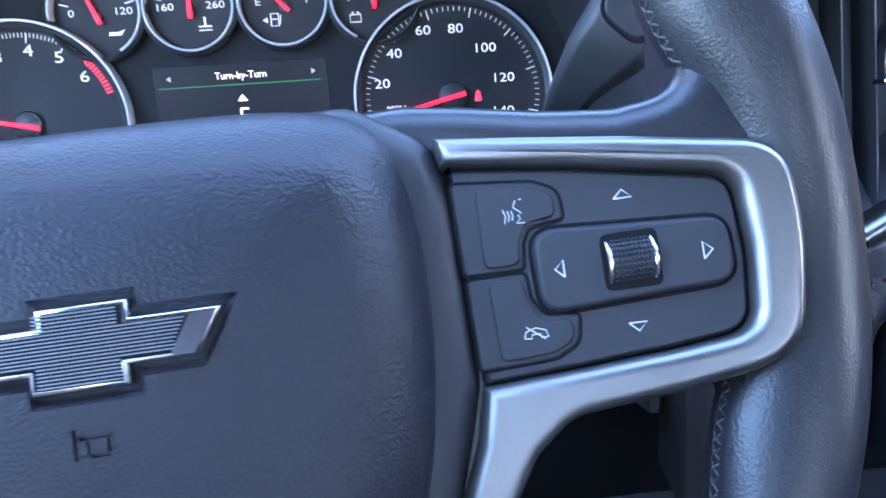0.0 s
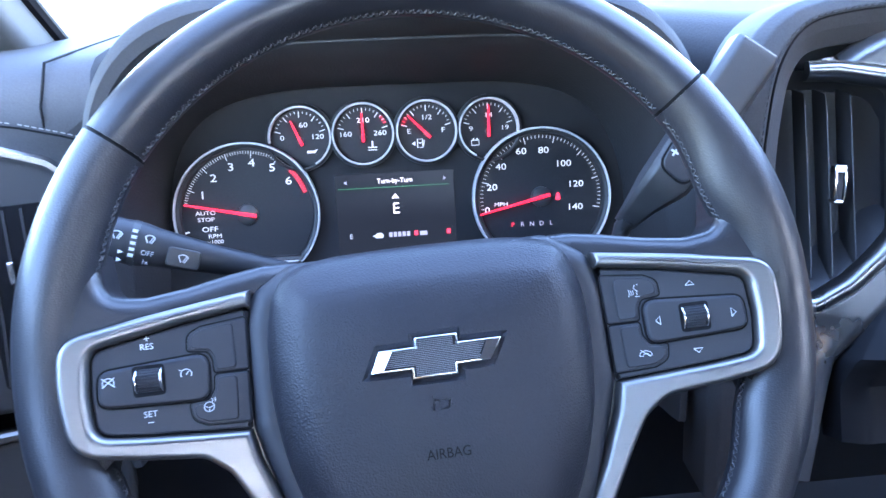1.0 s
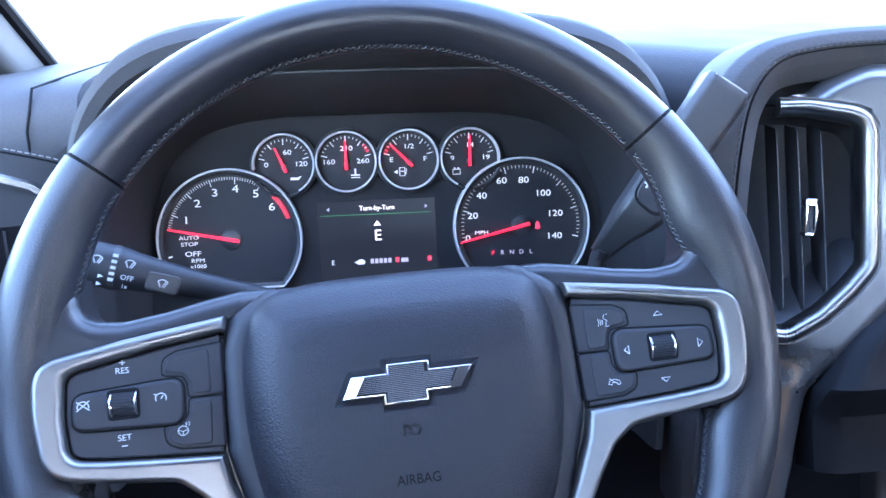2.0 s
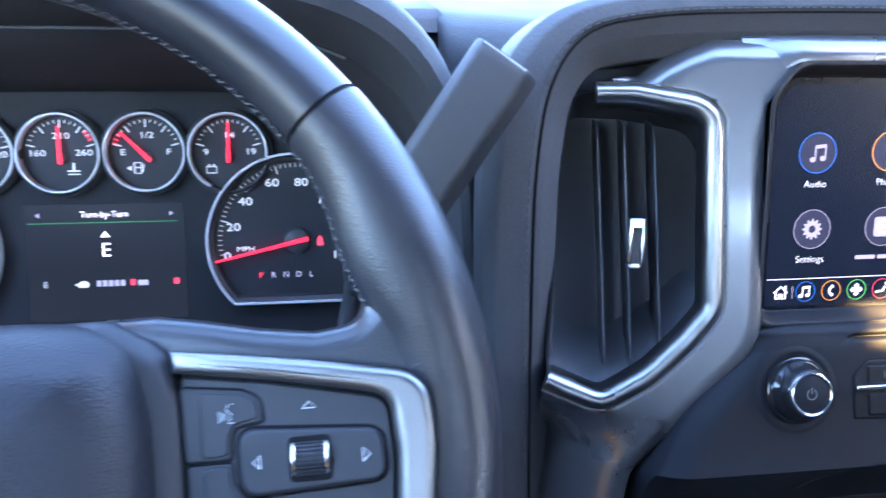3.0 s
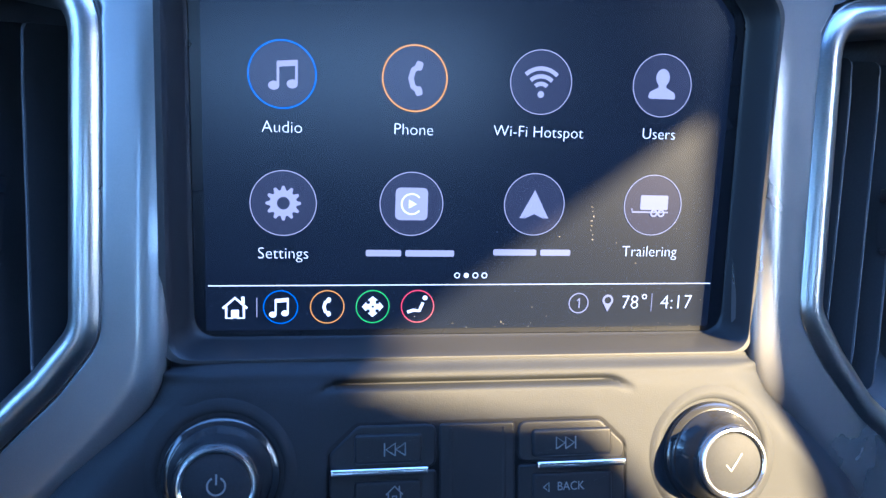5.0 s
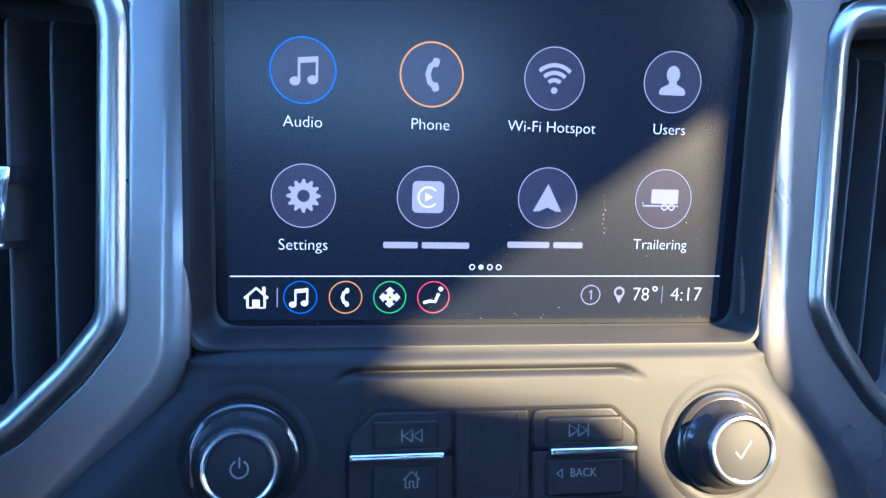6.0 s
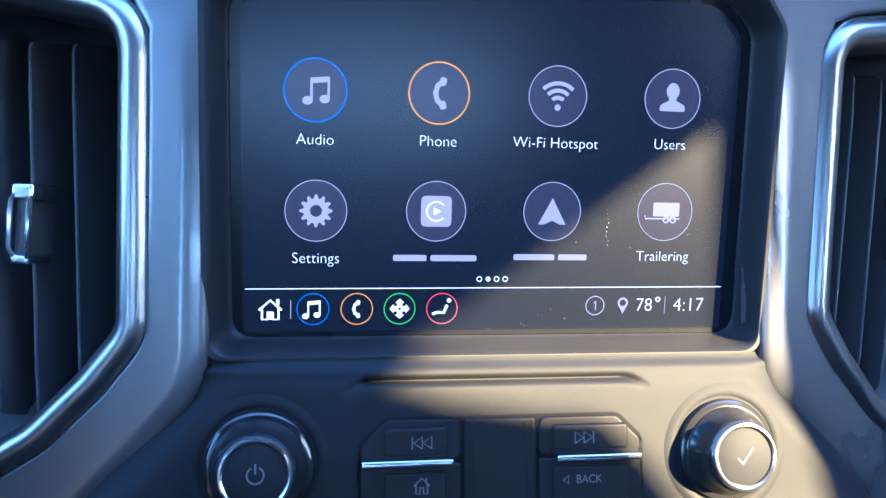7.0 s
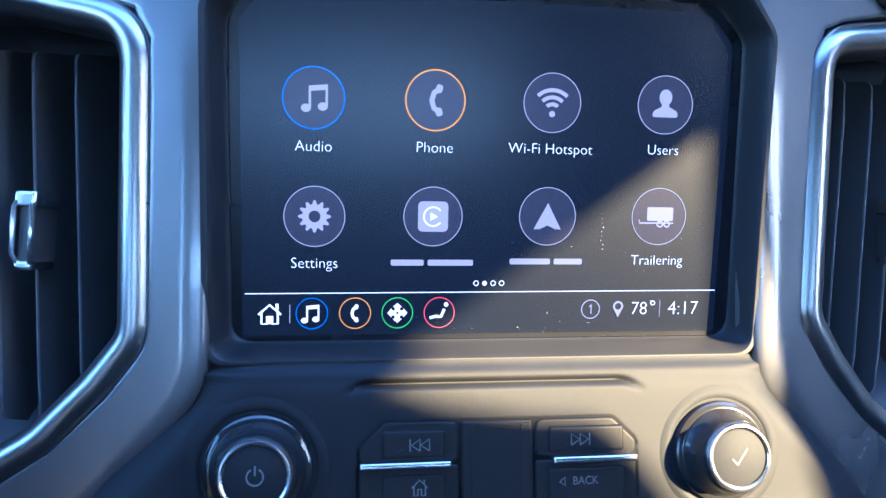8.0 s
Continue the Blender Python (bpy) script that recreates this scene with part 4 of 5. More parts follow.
def ticks(x, y, r0, r1, angles, w, z):
    bm = bmesh.new()
    for a, long in angles:
        c, s = math.cos(radians(a)), math.sin(radians(a))
        q = r0 - (3.0 if long else 0)
        bar(x + c * q, y + s * q, x + c * r1, y + s * r1, w * (1.5 if long else 1), z, z + 0.3, bm)
    return bm


def needle_mesh(x, y, angle, length, tail, w, z):
    d = Vector((math.cos(radians(angle)), math.sin(radians(angle))))
    s = Vector((-d.y, d.x))
    o = Vector((x, y))
    return slab([o - d * tail - s * w, o + d * length - s * w * 0.45, o + d * length + s * w * 0.45, o - d * tail + s * w], z, z + 1.4, 0.4, 2)


def cluster():
    th = thing("instrument_cluster", CLUSTER, "instrument cluster with two large and four small black gauges", "instrument cluster")
    plate = rounded([(-196, -104), (196, -104), (196, 62), (160, 94), (-160, 94), (-196, 62)], [8, 8, 20, 20, 20, 20], 5)
    part("mask", slab(plate, -22, -9, 2), GAUGE_MASK, th, "black gauge mask")

    for name, x, y, kind in (("tachometer", -121.5, -15, 0), ("speedometer", 114.5, -14.5, 1)):
        line = clipped_circle(56, x, y, y - 39)
        well = part(name, slab(inset(line, 0.4), -11, -7.5, 0.3, 1), DIAL, th, "black dial with white figures and a red needle")
        # raised collar outside the ring
        part("collar", sweep([(p.x, p.y, -4.5) for p in line], [(-4.6, -5), (0.4, -5), (0.4, 2.0), (-1.4, 3.2), (-3.6, 2.2), (-4.6, -0.5)], closed=True), DARK, well)
        part("ring", sweep([(p.x, p.y, 0) for p in line], RING, closed=True), RING_SILVER, well, "bright silver ring")
        part("hub", revolve([(8.5, -7.4), (8.2, -4.5), (7, -3.6), (0.5, -3.5)], 28, x, y), DARK, well)
        if kind == 0:
            angles = [(178.3 - 23.8 * k / 10, k % 10 == 0) for k in range(4, 54)]
            part("tick_scale", ticks(x, y, 47.6, 50, angles, 0.34, -7.4), LIT, well)
            part("red_zone", ticks(x, y, 46.6, 50, [(178.3 - 23.8 * k / 10, 0) for k in range(57, 68)], 0.9, -7.4), LIT_RED, well)
            for k, (u, v) in enumerate(((-34, 17), (-24.5, 30), (-10.5, 38), (5.8, 40.5), (21.5, 36), (33.5, 25))):
                words("numeral", str(k + 1), 8.6, x + u, y + v - 0.5, -7.2, LIT, well, stretch=1.3)
            words("lettering", "AUTO", 4.3, x - 33, y + 2.5, -7.2, LIT, well, stretch=1.3)
            words("lettering", "STOP", 4.3, x - 33, y - 2.6, -7.2, LIT, well, stretch=1.3)
            words("lettering", "OFF", 5.6, x - 30.5, y - 10.5, -7.2, LIT, well, stretch=1.3)
            words("lettering", "RPM", 4.4, x - 27, y - 16, -7.2, LIT, well, stretch=1.3)
            words("lettering", "x1000", 4.2, x - 27, y - 20.6, -7.2, LIT, well, stretch=1.2)
            part("off_mark", bar(x - 50, y - 12.5, x - 46.5, y - 11.6, 1.2, -7.4, -7.1), LIT, well)
            part("needle", needle_mesh(x, y, 168, 49, 7, 1.3, -3.4), NEEDLE, well, "red needle")
        else:
            angles = [(193 - 206 * k / 56, k % 8 == 0) for k in range(57)]
            part("tick_scale", ticks(x, y, 47.6, 50, angles, 0.36, -7.4), LIT, well)
            for s, u, v in (("20", -40, 10), ("40", -32, 26.3), ("60", -15, 38), ("80", 3.5, 38), ("100", 19.5, 26.5), ("120", 29.3, 9.3), ("140", 28.3, -9.5), ("0", -44.5, -8.5)):
                words("numeral", s, 7.2, x + u, y + v - 0.5, -7.2, LIT, well, stretch=1.26)
            words("lettering", "MPH", 4.4, x - 33, y - 4.6, -7.2, LIT, well, stretch=1.3)
            for i, ch in enumerate("PRNDL"):
                words("gear_letter", ch, 5.2, x - 24 + i * 8, y - 22, -7.2, LIT_RED if i == 0 else LIT_DIM, well)
            bm = slab(rounded([(x + 12.2, y - 3.4), (x + 16.4, y - 3.4), (x + 15.6, y + 1.6), (x + 14.3, y + 3.2), (x + 13, y + 1.6)], 0.6, 2), -7.4, -7.0, 0.05, 1)
            part("warning_light", bm, LIT_RED, well, "lit red warning symbol")
            part("needle", needle_mesh(x, y, 193, 53, 7, 1.3, -3.4), NEEDLE, well, "red needle")

    small = (("oil_gauge", -76.5, 43, -62, 188, 113, 17, ("0", "", "120")), ("temperature_gauge", -27, 43.5, 0, 360, 91, 19, ("160", "210", "260")),
             ("fuel_gauge", 23.5, 43.5, 0, 360, 134, 21, ("E", "1/2", "F")), ("battery_gauge", 73.5, 43, -8, 242, 89, 21, ("9", "14", "19")))
    for name, x, y, a0, a1, na, nl, figs in small:
        line = circle(23.6, 40, x, y)
        dial = part(name, slab(line, -13, -8.2, 0.3, 1), DIAL, th, "small black dial with white figures and a red needle")
        part("ring", ring_bar(23.8, x, y, -1.5, [(-0.72, -8), (0.72, -8), (0.72, 0.1), (0.3, 0.7), (-0.3, 0.7), (-0.72, 0.1)], 56, a0, a1), RING_SILVER, dial, "bright silver ring")
        part("collar", ring_bar(24.4, x, y, -3.2, [(-0.4, -7), (2.6, -7), (2.2, 0), (0.6, 1.2), (-0.4, 0.6)], 56), DARK, dial)
        part("tick_scale", ticks(x, y, 18.6, 20.4, [(165 - 150 * k / 16, k % 4 == 0) for k in range(17)], 0.42, -8.1), LIT, dial)
        for s, u, v in zip(figs, (-14, 0.5, 13.5), (0, 10.5, 0)):
            if s:
                words("numeral", s, 5.4, x + u, y + v, -7.9, LIT, dial, stretch=1.3)
        if name == "oil_gauge":
            words("numeral", "60", 5.4, x + 3, y + 9.5, -7.9, LIT, dial, stretch=1.3)
        if name == "temperature_gauge":
            part("red_zone", ticks(x, y, 18, 20.6, [(a, 0) for a in (40, 32, 25)], 0.9, -8.0), LIT_RED, dial)
        if name == "fuel_gauge":
            part("red_zone", ticks(x, y, 18, 20.6, [(a, 0) for a in (148, 156, 163)], 0.9, -8.0), LIT_RED, dial)
        part("needle", needle_mesh(x, y - 2.5, na, nl, 4, 1.15, -5.5), NEEDLE, dial, "red needle")
        part("hub", revolve([(2.6, -8), (2.4, -6.4), (0.3, -6.2)], 16, x, y - 2.5), DARK, dial)
        bm = bmesh.new()
        if name == "fuel_gauge":
            sweep([(p.x, p.y, -8.0) for p in box2(x - 7.6, y - 13, x - 3.4, y - 6.4)], [(-0.35, 0), (0.35, 0), (0.35, 0.3), (-0.35, 0.3)], closed=True, bm=bm)
            bar(x - 7, y - 9.4, x - 4, y - 9.4, 0.6, -8, -7.7, bm)
            slab([(x - 12.2, y - 9.8), (x - 9.4, y - 11.4), (x - 9.4, y - 8.2)], -8, -7.7, 0.02, 1, bm=bm)
            bar(x - 2.8, y - 12, x - 2.0, y - 7.2, 0.5, -8, -7.7, bm)
        elif name == "temperature_gauge":
            bar(x + 7, y - 6, x + 7, y - 11.4, 1.2, -8, -7.7, bm)
            bar(x + 3.4, y - 11, x + 10.6, y - 11, 0.8, -8, -7.7, bm)
            bar(x + 3.4, y - 13, x + 10.6, y - 13, 0.6, -8, -7.7, bm)
        elif name == "battery_gauge":
            sweep([(p.x, p.y, -8.0) for p in box2(x - 14, y - 13, x - 8, y - 9)], [(-0.35, 0), (0.35, 0), (0.35, 0.3), (-0.35, 0.3)], closed=True, bm=bm)
            bar(x - 13, y - 8, x - 11.8, y - 8, 1, -8, -7.7, bm)
            bar(x - 10, y - 8, x - 8.8, y - 8, 1, -8, -7.7, bm)
        else:
            slab([(x + 4.5, y - 12.6), (x + 11, y - 12.6), (x + 13.4, y - 9.4), (x + 10, y - 10.8), (x + 5, y - 10.6)], -8, -7.7, 0.02, 1, bm=bm)
        part("symbol", bm, LIT, dial)

    # driver display between the large gauges
    scr = part("driver_display", slab(rounded(box2(-52, -62, 44, 12), 1.5, 3), -12, -8.4, 0.4, 2), DISPLAY, th, "dark driver display with navigation text")
    words("title", "Turn-by-Turn", 5.6, -4, 5.2, -8.3, LIT_BRIGHT, scr, stretch=0.92)
    part("green_line", bar(-50, 0.2, 40, 0.2, 0.5, -8.4, -8.2), LIT_LINE, scr)
    words("heading", "E", 12.5, -4.2, -17.5, -8.3, LIT_BRIGHT, scr)
    part("arrow", slab([(-7.2, -9), (-1.4, -9), (-4.3, -5.2)], -8.4, -8.2, 0.02, 1), LIT_BRIGHT, scr)
    for line in ([(-45, 5.2), (-42.6, 6.8), (-42.6, 3.6)], [(37.6, 5.2), (35.2, 3.6), (35.2, 6.8)]):
        part("side_arrow", slab(line, -8.4, -8.2, 0.02, 1), LIT_DIM, scr)
    words("heading", "E", 5.2, -41.5, -38.4, -8.3, LIT, scr)
    part("tow_symbol", slab(rounded([(-25, -38.6), (-22.6, -39.4), (-21.6, -40.6), (-16.2, -40.6), (-15.4, -38.4), (-17.4, -36.4), (-20.6, -36.6), (-22, -38)], 0.6, 2), -8.4, -8.2, 0.02, 1), LIT, scr)
    for k in range(5):
        part("text_bar", slab(box2(-11 + k * 3.6, -40.2, -8.4 + k * 3.6, -36.4), -8.4, -8.2, 0.02, 1), LIT_DIM, scr)
    part("text_bar", slab(box2(14, -40.2, 20, -36.8), -8.4, -8.2, 0.02, 1), LIT_DIM, scr)
    for x in (9.4, 36):
        part("text_bar", slab(box2(x, -40.0, x + 3, -36.2), -8.4, -8.2, 0.02, 1), LIT_RED, scr, "lit red text")


cluster()


# ---- air vents ----
def air_vent(m, s, label):
    """The tall vent beside the screen; s = -1 builds it mirrored."""
    th = thing("air_vent", m, label, "air vent", "vents beside the screen")
    side = (lambda p: [Vector(q) for q in p]) if s > 0 else (lambda p: [Vector((-q[0], *q[1:])) for q in p])
    line = rounded([(-34, 79), (-15, 79.5), (28, 72.8), (34.2, -33), (22, -50), (4, -70), (-21.5, -87.7), (-52, -77)], [0, 10, 21, 18, 30, 40, 18, 0], 12, closed=False)
    prof = [(-3.6, -8), (-3.4, 0.4), (-2.9, 1.5), (-2.3, 0.9), (-1.8, 1.5), (-0.6, 3.0), (1.6, 4.0), (4.2, 3.8), (6.6, 2.2), (8.4, -0.8), (9.2, -5), (9.4, -12)]
    part("bezel", sweep([(p.x, p.y, 0) for p in side(line)], prof if s > 0 else [(-a, b) for a, b in prof][::-1]), DARK_CHROME, th, "polished dark chrome bezel")
    # funnel inside the bezel
    ease = lambda q: min(1, max(0, q)) ** 2 * (3 - 2 * min(1, max(0, q)))
    inner = rounded([(-42, 73), (-16, 73), (15.6, 68), (22, 57), (27, -31), (15.4, -46.4), (-1.4, -64.6), (-20, -77), (-28, -79), (-46, -73), (-46, 30)], [4, 8, 9, 9, 12, 20, 20, 8, 6, 4, 10], 6)
    rings = []
    for d, z in ((4, -9), (5, -11), (6, -16), (8, -30), (9, -52)):
        ring = inset([Vector(p) for p in inner][::-1], -d)
        deep = max(0, -z - 11) / 41
        # the lower face slopes back like a ramp, the upper one a little
        rings.append([(p.x * s, p.y + 34 * deep ** 0.8 * ease((-10 - p.y) / 45) - 14 * deep * ease((p.y - 25) / 40), z) for p in ring])
    part("funnel", loft(bmesh.new(), rings), VENT_BLACK, th, "black vent funnel with a sloping lower face")
    lean = Matrix.Rotation(radians(5.2 * s), 4, "Z")      # the vanes lean a little
    for x in (-26.2, -12.2, 3.4):
        blade = rounded([(-74, -44), (-66, -13), (62, -13), (68, -44)], [2, 5, 5, 2], 5)
        bm = slab(blade, -0.5, 0.5, 0.45, 2, cap0=True)
        at = Matrix.Translation((x * s, 0, 0)) @ lean
        bmesh.ops.transform(bm, matrix=at @ Matrix(((0, 0, 1, 0), (1, 0, 0, 0), (0, 1, 0, 0), (0, 0, 0, 1))), verts=bm.verts)
        vane = part("vane", bm, VANE_BLACK, th, "black upright vane")
        # this lighter bead stands in for the highlight on the vane's edge
        bm = sweep([(0, -60, -13.6), (0, -50, -12.7), (0, 46, -12.7), (0, 57, -13.6)], [(p.x, p.y) for p in circle(0.45, 8)])
        bmesh.ops.transform(bm, matrix=at, verts=bm.verts)
        part("vane_glint", bm, VANE_GLINT, vane)
    tab = bmesh.new()
    cx = -9 * s if s > 0 else 25.5
    for dx in (-3.2, 3.2):
        sweep([(cx + dx * 0.7, 11, -2), (cx + dx, 8, -0.2), (cx + dx, -8, -0.2), (cx + dx * 0.7, -11, -2)], [(p.x, p.y) for p in circle(0.95, 8)], bm=tab)
    slab(rounded(box2(cx - 4.0, 7.6, cx + 4.0, 13.4), 1.4, 3), -14, -0.4, 1.2, 3, bm=tab)
    slab(rounded(box2(cx - 3.2, -13, cx + 3.2, -10.0), 1.2, 3), -14, -1, 1, 3, bm=tab)
    part("slider", tab, CHROME, th, "chrome slider tab on the vane")
    part("slider_core", slab(rounded(box2(cx - 2.2, -11, cx + 2.2, 11), 0.8, 3), -16, -1.6, 0.8), DARK, th)


air_vent(VENT, 1, "tall air vent with a polished chrome bezel and chrome slider")
air_vent(VENT_RIGHT, -1, "tall air vent with a polished chrome bezel on the passenger side")


def driver_vent():
    th = thing("air_vent", upright(-0.292, 0.235, 0.628, 6, 16), "driver side air vent under an arched chrome strip", "air vent")
    part("housing", slab(rounded([(-110, -92), (44, -92), (52, -60), (57, 72), (40, 98), (-20, 111), (-110, 114)], [4, 10, 20, 14, 14, 30, 4], 6), -30, 0, 5, 3), PLASTIC, th, "dark plastic housing")
    arc = [(-110, 110), (-60, 110), (-20, 107.5), (12, 104), (39, 94), (54, 80), (58, 56)]
    part("chrome_arc", sweep([(x, y, 1) for x, y in rounded(arc, 12, 4, closed=False)], [(-4.4, -3), (4.4, -3), (4.2, 1), (2, 3.4), (-2, 3.4), (-4.2, 1)]), CHROME, th, "arched chrome strip")
    part("grille", slab(rounded([(-16, -72), (26, -72), (30, -40), (38, 40), (34, 66), (-14, 66)], 4, 4), -10, 0.4, 0.4, 2), GROOVE, th, "black vent opening")
    for x in (-8, 4, 16, 28):
        bm = sweep([(x - 5, -70, 0.4), (x - 1, -20, 1.0), (x + 1, 63, 0.4)], [(-0.9, -1), (0.9, -1), (0.9, 1.2), (-0.9, 1.2)])
        part("vane", bm, PLASTIC, th, "black upright vane")
    part("slider", slab(rounded(box2(1, 8, 6.5, 26), 2, 3), 0, 5, 1.5, 3), CHROME, th, "chrome slider tab")
    part("lower_strip", sweep([(-110, -106, 4), (-40, -108, 4), (20, -108, 4), (52, -104, 2)], [(-4, -4), (4, -4), (4, 1), (2, 3.4), (-2, 3.4), (-4, 1)]), SATIN, th, "satin silver strip under the vent")
    part("lower_panel", slab(rounded(box2(-110, -190, 60, -114), 6), -30, 2, 4), PLASTIC, th, "dark plastic lower panel")
    part("panel_groove", slab(box2(-50, -186, -48, -116), 1.5, 2.4, 0.2, 2), GROOVE, th)


driver_vent()


# ---- infotainment screen ----
def screen():
    th = thing("infotainment_screen", STACK, "lit infotainment touch screen with round app icons in a black recess", "touch screen")
    lip = rounded([(-94, -55.6), (99, -55.6), (100.4, 58), (86, 78), (-80, 78), (-94, 60)], [8, 8, 12, 14, 14, 12], 8)
    ins = rounded([(-86, -51.4), (95, -51.4), (94.6, 57), (83, 70), (-77, 70), (-86.6, 58)], [8, 8, 12, 14, 14, 12], 8)
    rings = []
    for k in range(13):
        f = k / 12
        g = max(0.0, (f - 0.22) / 0.78)
        drop = g * g * (3 - 2 * g)
        rings.append([(p.x + (q.x - p.x) * f, p.y + (q.y - p.y) * f, (13 + 1.8 * min(1, max(0, (-p.y - 40) / 15)) ** 2) * (1 - drop) - 0.3 * drop) for p, q in zip(lip, ins)][::-1])
    part("recess_edge", loft(bmesh.new(), rings[:3], cap1=False), RECESS, th, "soft rolled edge of the screen recess")
    part("recess", loft(bmesh.new(), rings[2:], cap1=False), RECESS, th, "black screen recess")
    part("glass", slab(ins, -8, -0.4, 0.3, 2), SCREEN_GLASS, th, "dark glossy screen glass")
    # The glow runs on above the real page, over the unlit border.
    part("display", slab(rounded([(-82.3, -49.4), (90, -49.4), (91, 56), (81, 66.6), (-75, 66.6), (-83, 57)], [1, 1, 10, 12, 12, 10], 5), -4, -0.25, 0.05, 1), LIT_BACK, th, "dark blue lit home page, its glow extended over the top glass border")
    Z = -0.2
    line = [(-0.16, 0), (0.16, 0), (0.16, 0.12), (-0.16, 0.12)]

    def ring(x, y, r, w, material, name, parent):
        sec = [(-w / 2, 0), (w / 2, 0), (w / 2, 0.1), (-w / 2, 0.1)]
        return part(name, sweep([(p.x, p.y, Z + 0.05) for p in circle(r, 48, x, y)], sec, closed=True), material, parent)

    def stroke(bm, pts, w, z=Z + 0.12, closed=False):
        return sweep([(p[0], p[1], z) for p in pts], [(-w / 2, 0), (w / 2, 0), (w / 2, 0.1), (-w / 2, 0.1)], closed=closed, bm=bm)

    def fill(bm, pts, z=Z + 0.1):
        return slab(pts, z, z + 0.12, 0.02, 1, bm=bm)

    def note(x, y, k):
        bm = bmesh.new()
        fill(bm, circle(1.7 * k, 16, x - 2.6 * k, y - 3.4 * k, ry=1.4 * k))
        fill(bm, circle(1.7 * k, 16, x + 3.0 * k, y - 2.8 * k, ry=1.4 * k))
        fill(bm, box2(x - 1.7 * k, y - 3.4 * k, x - 0.9 * k, y + 3.6 * k))
        fill(bm, box2(x + 3.9 * k, y - 2.8 * k, x + 4.7 * k, y + 4.2 * k))
        fill(bm, [Vector((x - 1.7 * k, y + 2.2 * k)), Vector((x + 4.7 * k, y + 2.8 * k)), Vector((x + 4.7 * k, y + 4.6 * k)), Vector((x - 1.7 * k, y + 4.0 * k))], Z + 0.13)
        return bm

    def handset(x, y, k):
        bm = bmesh.new()
        stroke(bm, [(x + 2.0 * k, y + 4.2 * k), (x - 0.6 * k, y + 2.6 * k), (x - 1.3 * k, y), (x - 0.6 * k, y - 2.6 * k), (x + 2.0 * k, y - 4.2 * k)], 1.8 * k)
        fill(bm, rounded([(x - 0.5 * k, y + 3.0 * k), (x + 1.9 * k, y + 2.2 * k), (x + 2.7 * k, y + 5.0 * k), (x + 0.6 * k, y + 5.6 * k)], 0.8 * k, 3), Z + 0.2)
        fill(bm, rounded([(x - 0.5 * k, y - 3.0 * k), (x + 0.6 * k, y - 5.6 * k), (x + 2.7 * k, y - 5.0 * k), (x + 1.9 * k, y - 2.2 * k)], 0.8 * k, 3), Z + 0.2)
        return bm

    def waves(x, y, k):
        bm = bmesh.new()
        fill(bm, circle(1.1, 14, x, y - 3.9))
        for r in (2.9, 5.3, 7.8):
            stroke(bm, circle(r, 14, x, y - 3.4, start=47, end=133), 1.35)
        return bm

    def bust(x, y, k):
        bm = bmesh.new()
        fill(bm, circle(2.4, 20, x, y + 2.6, ry=2.9))
        fill(bm, box2(x - 1.4, y - 1.4, x + 1.4, y + 1.4), Z + 0.13)
        fill(bm, rounded([(x - 5, y - 4.4), (x + 5, y - 4.4), (x + 4.4, y - 2.2), (x + 1.2, y - 0.6), (x - 1.2, y - 0.6), (x - 4.4, y - 2.2)], 1.2, 3), Z + 0.16)
        return bm

    def gear(x, y, k):
        pts = []
        for i in range(48):
            r = (5.5 if i % 4 in (0, 1) else 4.2) * k
            pts.append(Vector((x + r * math.cos(math.tau * (i - 0.5) / 48), y + r * math.sin(math.tau * (i - 0.5) / 48))))
        bm = bmesh.new()
        inner = [Vector((x, y)) + (p - Vector((x, y))).normalized() * 2.0 * k for p in pts]
        return loft(bm, [[(p.x, p.y, Z + 0.1) for p in pts], [(p.x, p.y, Z + 0.22) for p in pts], [(p.x, p.y, Z + 0.22) for p in inner], [(p.x, p.y, Z + 0.1) for p in inner]], cap1=False)

    def plaque(x, y, k):
        return fill(bmesh.new(), rounded(box2(x - 5.3, y - 5.3, x + 5.3, y + 5.3), 1.8, 4))

    def arrowhead(x, y, k):
        bm = fill(bmesh.new(), [Vector((x, y + 4.8)), Vector((x - 5.0, y - 4.6)), Vector((x - 3.6, y - 4.6)), Vector((x, y - 0.6)), Vector((x + 3.6, y - 4.6)), Vector((x + 5.0, y - 4.6))][::-1])
        return fill(bm, [Vector((x, y - 0.4 + 2)), Vector((x + 3.4, y - 4.8)), Vector((x, y - 3.2)), Vector((x - 3.4, y - 4.8))], Z + 0.2)

    def trailer(x, y, k):
        bm = fill(bmesh.new(), rounded(box2(x - 4.6, y - 1.6, x + 5.4, y + 3.4), 0.5, 2))
        stroke(bm, [(x - 7.6, y - 1.2), (x - 7.4, y - 2.4), (x + 5.6, y - 2.4)], 0.5)
        for dx in (0.4, 3.0):
            stroke(bm, circle(1.05, 14, x + dx, y - 2.7), 0.6, Z + 0.25, True)
        return bm

    def house(x, y, k):
        bm = bmesh.new()
        stroke(bm, [(x - 3.8, y - 0.2), (x, y + 3.2), (x + 3.8, y - 0.2)], 0.75)
        stroke(bm, [(x - 2.75, y + 0.4), (x - 2.75, y - 3.4), (x - 0.9, y - 3.4), (x - 0.9, y - 0.9), (x + 0.9, y - 0.9), (x + 0.9, y - 3.4), (x + 2.75, y - 3.4), (x + 2.75, y + 0.4)], 0.7, Z + 0.14)
        fill(bm, box2(x + 2.0, y + 1.4, x + 3.0, y + 3.6), Z + 0.16)
        fill(bm, box2(x - 0.8, y - 3.4, x + 0.8, y - 1.0), Z + 0.1)
        return bm

